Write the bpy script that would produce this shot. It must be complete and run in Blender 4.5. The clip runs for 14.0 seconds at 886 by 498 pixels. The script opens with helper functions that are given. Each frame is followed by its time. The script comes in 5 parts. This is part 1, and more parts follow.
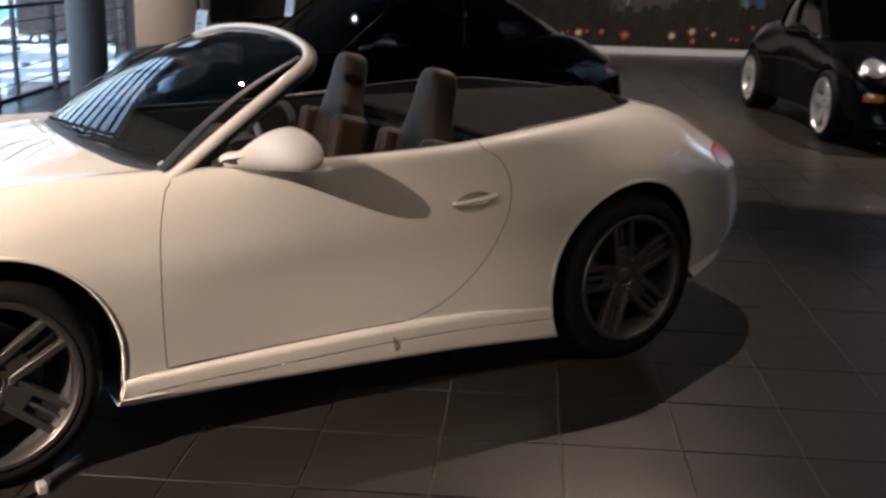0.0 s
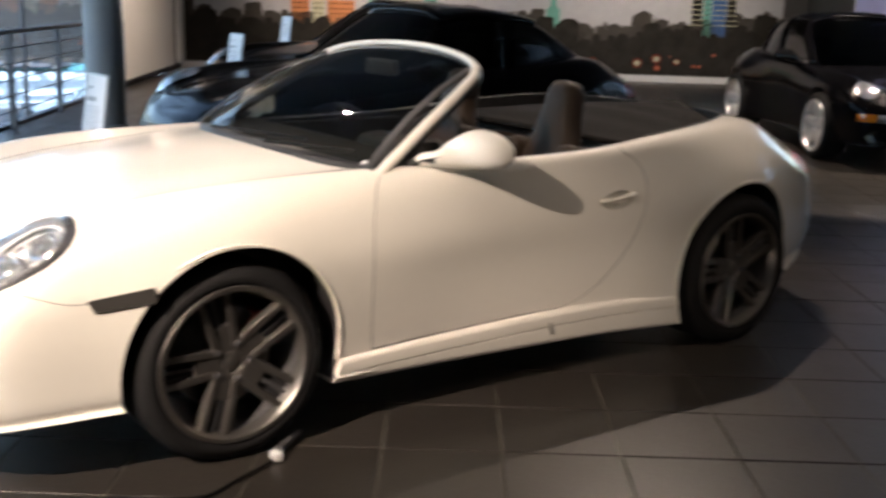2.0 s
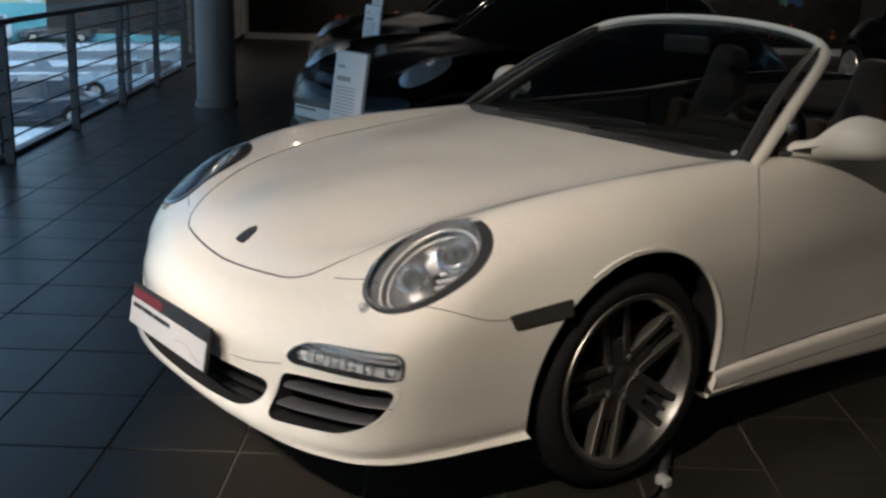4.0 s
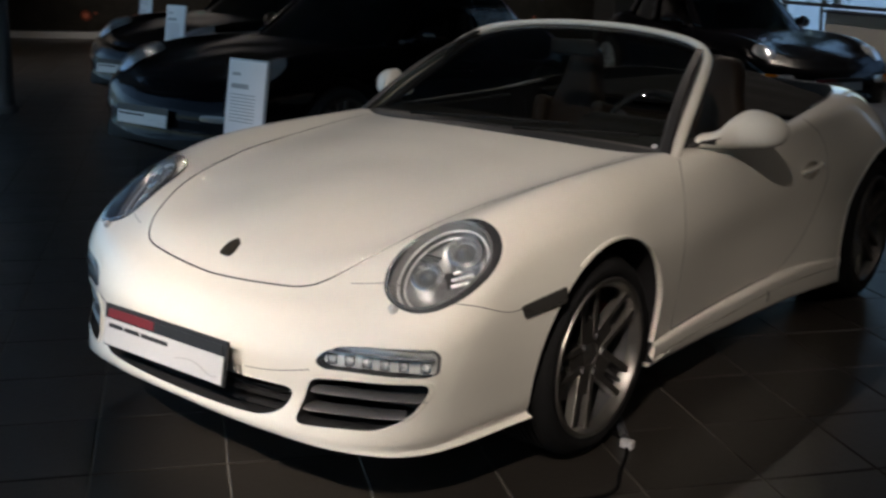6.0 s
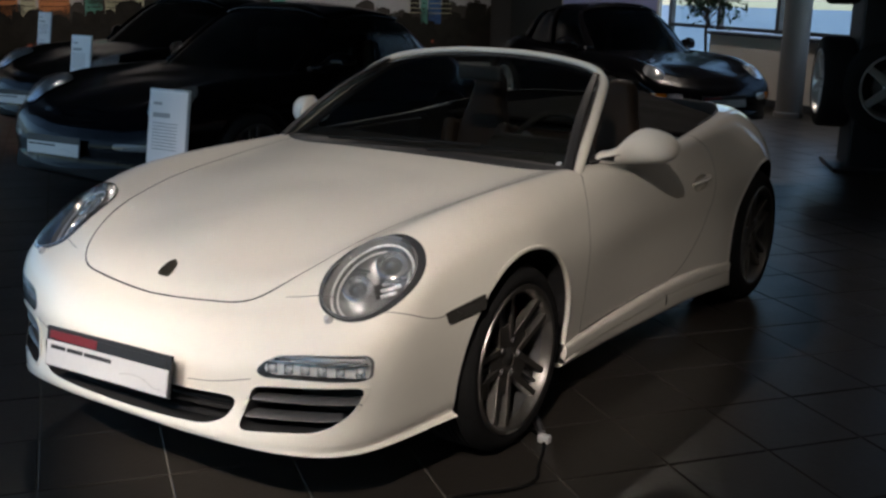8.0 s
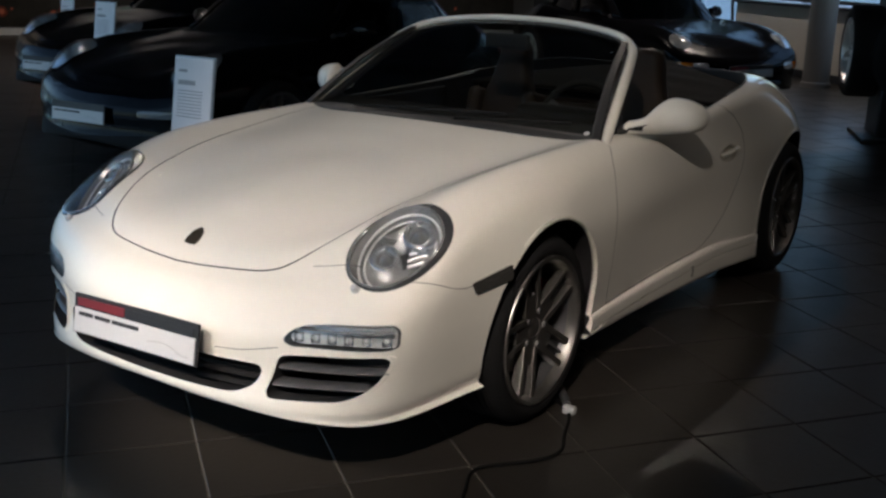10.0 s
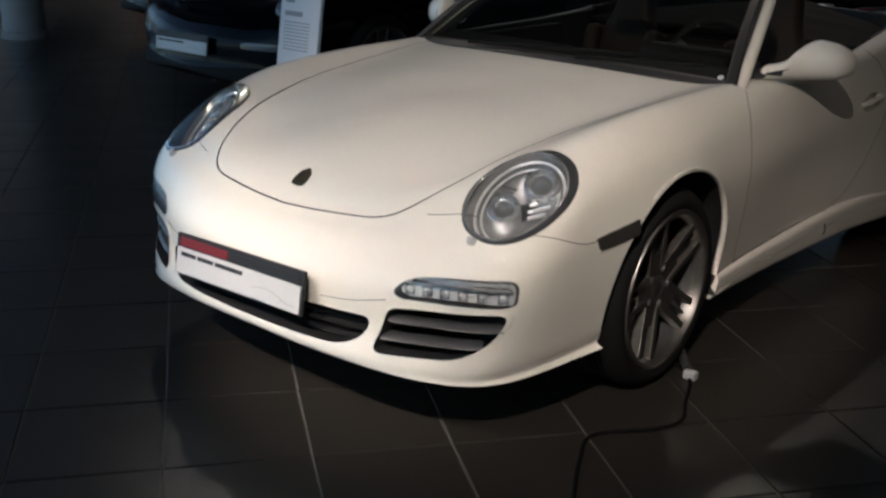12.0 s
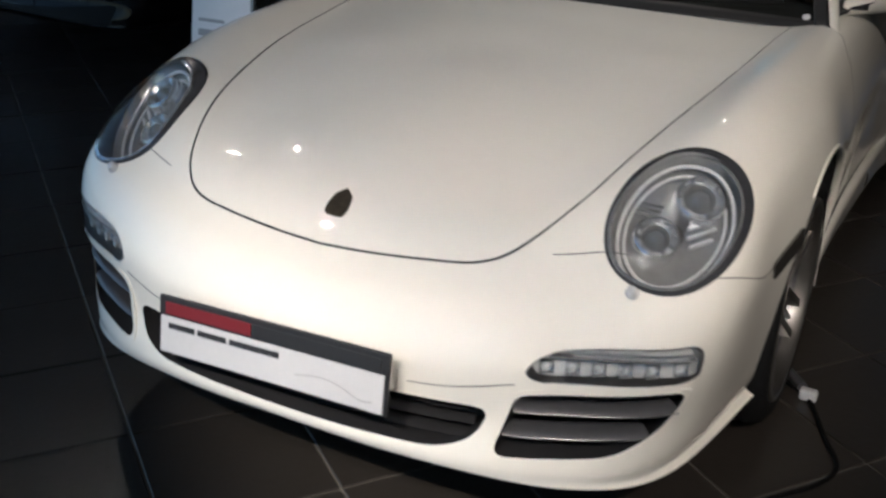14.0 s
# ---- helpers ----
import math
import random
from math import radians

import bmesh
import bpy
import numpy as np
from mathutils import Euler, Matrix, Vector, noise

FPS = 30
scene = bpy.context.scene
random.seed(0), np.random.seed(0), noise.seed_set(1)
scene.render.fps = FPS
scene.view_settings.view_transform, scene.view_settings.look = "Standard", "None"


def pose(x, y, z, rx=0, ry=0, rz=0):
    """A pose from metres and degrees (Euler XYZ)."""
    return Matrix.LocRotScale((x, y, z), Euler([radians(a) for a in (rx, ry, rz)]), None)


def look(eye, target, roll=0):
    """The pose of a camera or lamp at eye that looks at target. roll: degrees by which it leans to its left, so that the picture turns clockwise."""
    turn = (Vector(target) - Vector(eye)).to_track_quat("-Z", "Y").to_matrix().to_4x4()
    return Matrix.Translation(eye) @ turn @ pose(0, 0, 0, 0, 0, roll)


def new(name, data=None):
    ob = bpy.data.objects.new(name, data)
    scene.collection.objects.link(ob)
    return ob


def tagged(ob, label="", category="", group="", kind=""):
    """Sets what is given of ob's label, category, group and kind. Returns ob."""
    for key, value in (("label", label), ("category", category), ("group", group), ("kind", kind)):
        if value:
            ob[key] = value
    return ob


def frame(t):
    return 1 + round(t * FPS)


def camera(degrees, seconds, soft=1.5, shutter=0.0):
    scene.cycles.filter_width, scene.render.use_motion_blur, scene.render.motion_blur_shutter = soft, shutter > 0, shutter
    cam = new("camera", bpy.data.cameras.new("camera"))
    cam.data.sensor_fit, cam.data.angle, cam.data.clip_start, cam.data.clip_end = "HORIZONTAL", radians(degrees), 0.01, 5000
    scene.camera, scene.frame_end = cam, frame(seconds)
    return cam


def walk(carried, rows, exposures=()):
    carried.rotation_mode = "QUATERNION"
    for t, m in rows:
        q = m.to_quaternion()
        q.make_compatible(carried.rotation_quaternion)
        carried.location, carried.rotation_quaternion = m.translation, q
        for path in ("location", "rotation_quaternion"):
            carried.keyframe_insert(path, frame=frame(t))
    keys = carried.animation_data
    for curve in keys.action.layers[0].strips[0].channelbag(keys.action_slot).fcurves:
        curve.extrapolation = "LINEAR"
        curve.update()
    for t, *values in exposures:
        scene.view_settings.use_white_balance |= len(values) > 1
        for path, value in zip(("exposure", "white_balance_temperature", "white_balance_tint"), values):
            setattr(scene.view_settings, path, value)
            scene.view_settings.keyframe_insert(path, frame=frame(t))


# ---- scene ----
from mathutils.bvhtree import BVHTree

# ---- camera ----
cam = camera(45.6, 14.0, soft=2.6, shutter=0.5)
PATH = [
    (0, (-0.438, -3.831, 1.519), (0.611, -2.211, 0.992), 1.4),
    (0.5, (-0.666, -3.982, 1.468), (0.482, -2.406, 1.023), 2.0),
    (1, (-0.944, -3.953, 1.509), (0.27, -2.442, 1.018), 3.6),
    (1.5, (-1.214, -3.876, 1.479), (0.073, -2.411, 1.035), 2.0),
    (2, (-1.354, -3.68, 1.463), (-0.188, -2.125, 0.993), 1.8),
    (2.5, (-1.494, -3.417, 1.47), (-0.45, -1.786, 0.97), 2.3),
    (3, (-1.718, -3.163, 1.486), (-0.608, -1.596, 0.925), 2.5),
    (3.5, (-1.892, -2.918, 1.435), (-0.777, -1.348, 0.896), 1.8),
    (6, (-2.704, -2.334, 1.487), (-1.193, -1.135, 0.961), 1.9),
    (6.5, (-2.807, -2.366, 1.514), (-1.217, -1.278, 0.978), 1.6),
    (7, (-2.891, -2.401, 1.524), (-1.265, -1.35, 1.024), 1.7),
    (7.5, (-2.937, -2.426, 1.522), (-1.308, -1.368, 1.044), 1.4),
    (10, (-2.934, -2.397, 1.519), (-1.339, -1.317, 0.981), 1.6),
    (10.5, (-2.924, -2.41, 1.522), (-1.412, -1.222, 0.97), 1.7),
    (11, (-2.911, -2.419, 1.521), (-1.43, -1.204, 0.943), 1.6),
    (11.5, (-2.894, -2.359, 1.513), (-1.43, -1.145, 0.893), 1.5),
    (12, (-2.81, -2.208, 1.489), (-1.344, -1.015, 0.833), 2.1),
    (12.5, (-2.643, -1.99, 1.493), (-1.122, -0.854, 0.864), 2.4),
    (13, (-2.572, -1.73, 1.468), (-1.031, -0.67, 0.76), 4.3),
    (13.5, (-2.545, -1.403, 1.473), (-0.965, -0.469, 0.679), 2.3),
    (14, (-2.454, -1.107, 1.466), (-0.829, -0.276, 0.648), 1.8),
]
EXPOSE = [(0.0, 2.65, 6900, 20), (0.6, 3.15, 6800, 18), (1.5, 3.15, 6850, 17), (2.1, 2.95, 6850, 15), (3.0, 1.6, 6500, 9), (3.7, 1.2, 6400, 9), (6.0, 1.25, 6300, 10), (9.8, 1.27, 6150, 10), (11.0, 1.22, 6200, 10), (14.0, 1.22, 5900, 9)]
walk(cam, [(t, look(eye, target, roll)) for t, eye, target, roll in PATH], EXPOSE)

# ---- world, daylight and lamps ----
ANG = radians(-37.1)                       # the building's axes against the car's
ROOM = Matrix.Rotation(ANG, 4, "Z")


def rw(s, w, z=0.0):
    """A place given along (s) and across (w) the building."""
    return ROOM @ Vector((s, w, z))


STAND = Vector((-0.70, -3.95, 0))           # a place on the floor that the hall's far parts are set out from


def drawn_in(r):
    """Sets a part of the plan out at a share r of its distance."""
    return Matrix.Translation(STAND) @ Matrix.Scale(r, 4) @ Matrix.Translation(-STAND)


KL, KM, KR, KO = 0.92, 0.835, 0.90, 0.85    # glazed side, mural, window side, street
LEFT = drawn_in(KL) @ ROOM @ Matrix.Translation((-3.54, 5.67, 0)) @ Matrix.Rotation(radians(3.6), 4, "Z") @ Matrix.Translation((3.54, -5.67, 0))   # the glazed side
MURAL, RIGHT, OUTSIDE = drawn_in(KM) @ ROOM, drawn_in(KR) @ ROOM, drawn_in(KO)

world = bpy.data.worlds.new("overcast_dusk")
scene.world = world
world.use_nodes = True
wn, wl = world.node_tree.nodes, world.node_tree.links
sky = wn.new("ShaderNodeTexSky")
sky.sky_type, sky.sun_disc, sky.sun_elevation, sky.sun_rotation = "NISHITA", False, radians(38), radians(200)
wl.new(sky.outputs[0], wn["Background"].inputs[0])
wn["Background"].inputs[1].default_value = 0.12

sun_data = bpy.data.lights.new("sun", "SUN")
sun_data.energy, sun_data.angle, sun_data.color = 1.0, radians(25), (0.52, 0.76, 1.0)
new("sun", sun_data).matrix_world = look(rw(15, -10, 40), (0, 0, 0))


def spot(eye, target, watts, size, colour, blend=0.7, radius=0.024):
    d = bpy.data.lights.new("hall_and_fill_spot", "SPOT")
    d.energy, d.spot_size, d.spot_blend, d.shadow_soft_size, d.color = watts, radians(size), blend, radius, colour
    ob = new("hall_and_fill_lamp", d)
    ob.matrix_world = look(eye, target)
    return ob


WARM = (1.0, 0.85, 0.71)
# First two follow shadows and highlights; most others are unseen fills added for brightness.
SPOTS = [(Vector((-3.9, -0.35, 3.15)), Vector((-0.37, -0.27, 0.69)), 1640, 31),
         (Vector((-3.9, -2.40, 3.55)), Vector((-0.20, -0.43, 0.78)), 375, 30),
         (Vector((1.2, 3.1, 3.7)), Vector((0.9, -0.9, 0.3)), 24, 80),
         (Vector((4.0, 0.9, 3.75)), Vector((2.6, -0.5, 0.5)), 60, 66),
         (Vector((-1.4, 1.9, 3.75)), Vector((-0.6, 0.0, 0.6)), 3, 50),
         (Vector((3.0, -4.3, 3.8)), Vector((1.95, -0.90, 0.60)), 15, 26),
         (rw(3.2, 7.2, 3.8), rw(4.9, 7.4, 0.3), 80, 80),
         (rw(-1.0, 6.2, 3.8), rw(0.2, 5.1, 0.5), 7, 70),
         (rw(-1.2, 12.6, 3.8), rw(-0.2, 16.0, 0.9), 125, 75),
         (rw(4.2, 12.6, 3.8), rw(4.6, 16.0, 0.9), 78, 75),
         (rw(-1.8, 10.8, 3.8), rw(-3.7, 11.3, 1.2), 90, 110),
         (rw(7.2, 9.2, 3.7), rw(8.5, 8.8, 0.7), 50, 110),
         (rw(6.4, 11.0, 3.8), rw(7.9, 12.6, 1.8), 34, 100)]
# unseen wide ceiling lamps in an assumed grid, added as soft fill
SPOTS += [(rw(a, b, 3.84), rw(a, b, 0), 1.6 if a < -2 else 3.2, 140) for a in (-2.2, 1.2, 4.6) for b in (-4.6, -1.6, 1.4)]
for eye, target, watts, size in SPOTS:
    spot(eye, target, watts, size, WARM, 1.0, 0.008 if watts < 5 else 0.024)
spot(rw(6.4, 6.5, 3.85), rw(5.2, 6.2, 0), 110, 64, WARM, 0.12)      # the bright pool round the older coupe


# ---- materials ----


def mat(name, base, rough=0.5, metal=0.0, coat=0.0, vary=0.0, scale=6.0, bump=0.0, bscale=120.0, emit=None, power=0.0,
        island=0.0, spec=0.5, rvary=0.0):
    m = bpy.data.materials.new(name)
    m.use_nodes = True
    n, l = m.node_tree.nodes, m.node_tree.links
    b = n["Principled BSDF"]
    b.inputs["Base Color"].default_value = (*base, 1)
    b.inputs["Roughness"].default_value = rough
    b.inputs["Metallic"].default_value = metal
    b.inputs["Coat Weight"].default_value = coat
    b.inputs["Coat Roughness"].default_value = 0.03
    b.inputs["Specular IOR Level"].default_value = spec
    tc = n.new("ShaderNodeTexCoord")
    if vary or island or rvary:
        big, small = n.new("ShaderNodeTexNoise"), n.new("ShaderNodeTexNoise")
        big.inputs["Scale"].default_value, small.inputs["Scale"].default_value = scale, scale * 14
        big.inputs["Detail"].default_value = 5
        l.new(tc.outputs["Object"], big.inputs[0]), l.new(tc.outputs["Object"], small.inputs[0])
        add = n.new("ShaderNodeMath")
        l.new(big.outputs[0], add.inputs[0]), l.new(small.outputs[0], add.inputs[1])
        val = add.outputs[0]
        mr = n.new("ShaderNodeMapRange")
        mr.inputs[1].default_value, mr.inputs[2].default_value = 0.6, 1.4
        mr.inputs[3].default_value, mr.inputs[4].default_value = 1 - vary, 1 + vary
        l.new(val, mr.inputs[0])
        out = mr.outputs[0]
        if island:
            oi, ge, ad, fr, m2, mu = (n.new("ShaderNodeObjectInfo"), n.new("ShaderNodeNewGeometry"), n.new("ShaderNodeMath"),
                                      n.new("ShaderNodeMath"), n.new("ShaderNodeMapRange"), n.new("ShaderNodeMath"))
            l.new(oi.outputs["Random"], ad.inputs[0]), l.new(ge.outputs["Random Per Island"], ad.inputs[1])
            fr.operation, mu.operation = "FRACT", "MULTIPLY"
            l.new(ad.outputs[0], fr.inputs[0]), l.new(fr.outputs[0], m2.inputs[0])
            m2.inputs[3].default_value, m2.inputs[4].default_value = 1 - island, 1 + island
            l.new(out, mu.inputs[0]), l.new(m2.outputs[0], mu.inputs[1])
            out = mu.outputs[0]
        vm = n.new("ShaderNodeVectorMath")
        vm.operation = "SCALE"
        vm.inputs[0].default_value = base
        l.new(out, vm.inputs["Scale"]), l.new(vm.outputs[0], b.inputs["Base Color"])
        if rvary:
            r2 = n.new("ShaderNodeMapRange")
            r2.inputs[1].default_value, r2.inputs[2].default_value = 0.6, 1.4
            r2.inputs[3].default_value, r2.inputs[4].default_value = rough - rvary, rough + rvary
            l.new(val, r2.inputs[0]), l.new(r2.outputs[0], b.inputs["Roughness"])
    if bump:
        t, bp = n.new("ShaderNodeTexNoise"), n.new("ShaderNodeBump")
        t.inputs["Scale"].default_value, bp.inputs["Strength"].default_value, bp.inputs["Distance"].default_value = bscale, bump, 0.01
        l.new(tc.outputs["Object"], t.inputs[0]), l.new(t.outputs[0], bp.inputs["Height"]), l.new(bp.outputs[0], b.inputs["Normal"])
    if emit:
        b.inputs["Emission Color"].default_value, b.inputs["Emission Strength"].default_value = (*emit, 1), power
    return m


def glass(name, tint, ior=1.5, rough=0.006):
    """A thin pane: clear tint, with a mirror-like gloss by its angle."""
    m = bpy.data.materials.new(name)
    m.use_nodes = True
    n, l = m.node_tree.nodes, m.node_tree.links
    n.remove(n["Principled BSDF"])
    lw, pw, fr, tr, gl, mx = (n.new("ShaderNodeLayerWeight"), n.new("ShaderNodeMath"), n.new("ShaderNodeMapRange"), n.new("ShaderNodeBsdfTransparent"),
                              n.new("ShaderNodeBsdfGlossy"), n.new("ShaderNodeMixShader"))
    lw.inputs[0].default_value, pw.operation, pw.inputs[1].default_value = 0.5, "POWER", 5.0
    fr.inputs[3].default_value, fr.inputs[4].default_value = ((ior - 1) / (ior + 1)) ** 2, 1.0
    tr.inputs[0].default_value, gl.inputs["Roughness"].default_value = (*tint, 1), rough
    l.new(lw.outputs["Facing"], pw.inputs[0]), l.new(pw.outputs[0], fr.inputs[0])
    l.new(fr.outputs[0], mx.inputs[0]), l.new(tr.outputs[0], mx.inputs[1]), l.new(gl.outputs[0], mx.inputs[2])
    l.new(mx.outputs[0], n["Material Output"].inputs[0])
    return m


M_WHITE = mat("cream_white_car_paint", (0.80, 0.775, 0.70), 0.5, spec=0.25, coat=1.0, vary=0.015, scale=2.0)
M_BLACK = mat("black_car_paint", (0.002, 0.002, 0.0026), 0.2, spec=0.05, coat=0.26, vary=0.1, scale=3.0)
M_TRIM = mat("black_plastic", (0.018, 0.018, 0.019), 0.5, vary=0.15, scale=9, bump=0.05, bscale=300)
M_SATIN = mat("satin_grey_slat", (0.11, 0.11, 0.115), 0.30, metal=0.45, vary=0.1)
M_RUBBER = mat("tyre_rubber", (0.009, 0.009, 0.0095), 0.75, spec=0.2, vary=0.2, scale=14, bump=0.15, bscale=90)
M_RIM = mat("graphite_alloy", (0.21, 0.20, 0.188), 0.38, metal=0.9, spec=0.5, vary=0.08, scale=12)
M_SILVER = mat("bright_alloy", (0.66, 0.65, 0.63), 0.3, metal=0.6, vary=0.06, scale=12)
M_CHROME = mat("chrome", (0.82, 0.82, 0.83), 0.08, metal=1.0)
M_DISC = mat("brake_disc_steel", (0.28, 0.27, 0.26), 0.35, metal=0.9, vary=0.12, scale=30)
M_RED = mat("red_caliper_paint", (0.36, 0.012, 0.012), 0.35, coat=0.5)
M_REDLENS = mat("red_lamp_lens", (0.34, 0.012, 0.016), 0.35, coat=0.15)
M_AMBER = mat("amber_lamp_lens", (0.75, 0.20, 0.01), 0.10, coat=1.0)
M_CLEAR = glass("clear_lamp_lens", (0.93, 0.95, 0.96), 1.45)
M_SMOKE = mat("smoked_marker_lens", (0.05, 0.048, 0.045), 0.12, coat=1.0)
M_BOWL = mat("lamp_reflector", (0.74, 0.75, 0.76), 0.14, metal=0.8, vary=0.1, scale=25, bump=0.25, bscale=45)
M_LAMPIN = mat("pale_lamp_interior", (0.72, 0.72, 0.72), 0.24, metal=0.3, vary=0.15, scale=40, bump=0.15, bscale=60)
M_LAMPRING = mat("dark_grey_lamp_ring", (0.045, 0.046, 0.05), 0.22, coat=0.6, vary=0.08)
M_HOUSING = mat("silver_lamp_housing", (0.46, 0.46, 0.46), 0.20, metal=0.66, vary=0.15, scale=30, bump=0.2, bscale=40)
M_LENS = mat("projector_lens", (0.15, 0.155, 0.16), 0.04, coat=1.0, spec=0.9)
M_GLASS = glass("windscreen_glass", (0.42, 0.46, 0.45), 1.5, 0.008)
M_TINT = glass("dark_car_glass", (0.07, 0.08, 0.08))
M_PANE = glass("window_pane_glass", (0.86, 0.92, 0.93))
M_SEAT = mat("brown_leather", (0.030, 0.0205, 0.0145), 0.55, spec=0.2, vary=0.15, scale=8, bump=0.12, bscale=180)
M_DASH = mat("black_dashboard", (0.014, 0.0135, 0.013), 0.65, spec=0.2, vary=0.15, bump=0.1, bscale=220)
M_FABRIC = mat("black_roof_fabric", (0.013, 0.012, 0.0115), 0.95, spec=0.1, vary=0.2, scale=20, bump=0.2, bscale=500)
M_MIRROR = mat("mirror_glass", (0.85, 0.86, 0.87), 0.02, metal=1.0)
M_PLATE = mat("white_plate_enamel", (0.56, 0.56, 0.56), 0.35, vary=0.03)
M_PLATE_RED = mat("plate_red_band", (0.16, 0.014, 0.018), 0.4)
M_INK = mat("black_ink", (0.02, 0.02, 0.022), 0.6)
M_GREYINK = mat("grey_ink", (0.34, 0.34, 0.35), 0.7)
M_PAPER = mat("paper_sheet", (0.74, 0.73, 0.74), 0.6, vary=0.03)
M_TILE = mat("brown_grey_tile", (0.029, 0.0252, 0.0213), 0.33, vary=0.13, scale=3.0, bump=0.05, bscale=60, island=0.07, rvary=0.06)
M_GROUT = mat("light_grout", (0.13, 0.12, 0.10), 0.85, vary=0.12, scale=8)
M_WALL = mat("white_wall_paint", (0.66, 0.63, 0.58), 0.75, vary=0.04, scale=1.5, bump=0.04, bscale=90)
M_DARKWALL = mat("dark_grey_wall", (0.055, 0.052, 0.05), 0.7, vary=0.1, scale=1.2)
M_CEIL = mat("grey_ceiling", (0.17, 0.167, 0.163), 0.9, vary=0.08)
M_STEEL = mat("brushed_steel", (0.30, 0.31, 0.33), 0.35, metal=0.9, vary=0.1, scale=20)
M_COLUMN = mat("grey_painted_column", (0.19, 0.19, 0.195), 0.5, vary=0.06, scale=3, bump=0.03)
M_FRAME = mat("anthracite_frame", (0.06, 0.065, 0.075), 0.45, metal=0.3, vary=0.08)
M_STRIP = mat("pale_skirting", (0.55, 0.54, 0.52), 0.5, vary=0.04)
M_CABLE = mat("black_cable", (0.007, 0.007, 0.007), 0.7, spec=0.1)

# ---- mesh tools ----


def part(name, data, material, parent=None, label=""):
    """Links a bmesh or mesh as one object under a thing or part."""
    if isinstance(data, bmesh.types.BMesh):
        me = bpy.data.meshes.new(name)
        data.to_mesh(me)
        data.free()
    else:
        me = data
    if material and not me.materials:
        me.materials.append(material)
    ob = new(name, me)
    if parent:
        ob.parent = parent
    if label:
        ob["label"] = label
    return ob


def thing(name, label, category, m=None, group="", kind=""):
    ob = new(name)
    ob.empty_display_size = 0.1
    if m is not None:
        ob.matrix_world = m
    return tagged(ob, label, category, group, kind)


def raw(verts, faces, smooth=None):
    me = bpy.data.meshes.new("m")
    me.from_pydata([tuple(map(float, v)) for v in verts], [], [tuple(map(int, f)) for f in faces])
    if smooth is not None:
        soften(me, smooth)
    return me


def soften(me, angle=35.0):
    me.polygons.foreach_set("use_smooth", [True] * len(me.polygons))
    me.set_sharp_from_angle(angle=radians(angle))
    me.update()
    return me


def curve_at(pts, ts):
    """Catmull-Rom through pts (N x d) at the parameters ts, which run from 0 to N - 1."""
    p = np.asarray(pts, float)
    p = np.concatenate([2 * p[:1] - p[1:2], p, 2 * p[-1:] - p[-2:-1]])
    ts = np.clip(np.asarray(ts, float), 0, len(p) - 3 - 1e-9)
    i = ts.astype(int)
    f = (ts - i).reshape((-1,) + (1,) * (p.ndim - 1))
    a, b, c, d = p[i], p[i + 1], p[i + 2], p[i + 3]
    return 0.5 * (2 * b + (c - a) * f + (2 * a - 5 * b + 4 * c - d) * f ** 2 + (3 * b - a - 3 * c + d) * f ** 3)


def padded(pts, n):
    """The same through all but the first and last of pts, which only give the end slopes."""
    return curve_at(pts, np.linspace(1, len(pts) - 2, n))


def spaced(pts, n):
    return curve_at(pts, np.linspace(0, len(pts) - 1, n))


def box(size, at=(0, 0, 0), bevel=0.0, seg=2, bm=None, m=None):
    own = bmesh.new()
    bmesh.ops.create_cube(own, size=1.0)
    bmesh.ops.scale(own, vec=size, verts=own.verts)
    if bevel:
        bmesh.ops.bevel(own, geom=own.edges[:], offset=bevel, segments=seg, affect="EDGES", profile=0.5)
    bmesh.ops.translate(own, vec=at, verts=own.verts)
    if m is not None:
        bmesh.ops.transform(own, matrix=m, verts=own.verts)
    if bm is None:
        return own
    me = bpy.data.meshes.new("t")
    own.to_mesh(me)
    own.free()
    bm.from_mesh(me)
    bpy.data.meshes.remove(me)
    return bm


def tube(path, rx, ry=None, n=10, closed=False, up=(0, 0, 1), taper=None):
    """A rod of oval section along a path."""
    p = np.asarray(path, float)
    ry = rx if ry is None else ry
    d = np.gradient(p, axis=0)
    if closed:
        d = np.roll(p, -1, 0) - np.roll(p, 1, 0)
    d /= np.linalg.norm(d, axis=1)[:, None] + 1e-12
    verts, k = [], len(p)
    for i in range(k):
        s = np.cross(d[i], up)
        if np.linalg.norm(s) < 1e-3:
            s = np.cross(d[i], (0, 1, 0.01))
        s /= np.linalg.norm(s)
        u = np.cross(s, d[i])
        g = 1.0 if taper is None else taper[i]
        for j in range(n):
            a = 2 * math.pi * j / n
            verts.append(p[i] + s * rx * g * math.cos(a) + u * ry * g * math.sin(a))
    faces = []
    for i in range(k if closed else k - 1):
        q = (i + 1) % k
        for j in range(n):
            h = (j + 1) % n
            faces.append((i * n + j, i * n + h, q * n + h, q * n + j))
    if not closed:
        faces += [tuple(range(n))[::-1], tuple((k - 1) * n + j for j in range(n))]
    return raw(verts, faces, 50)


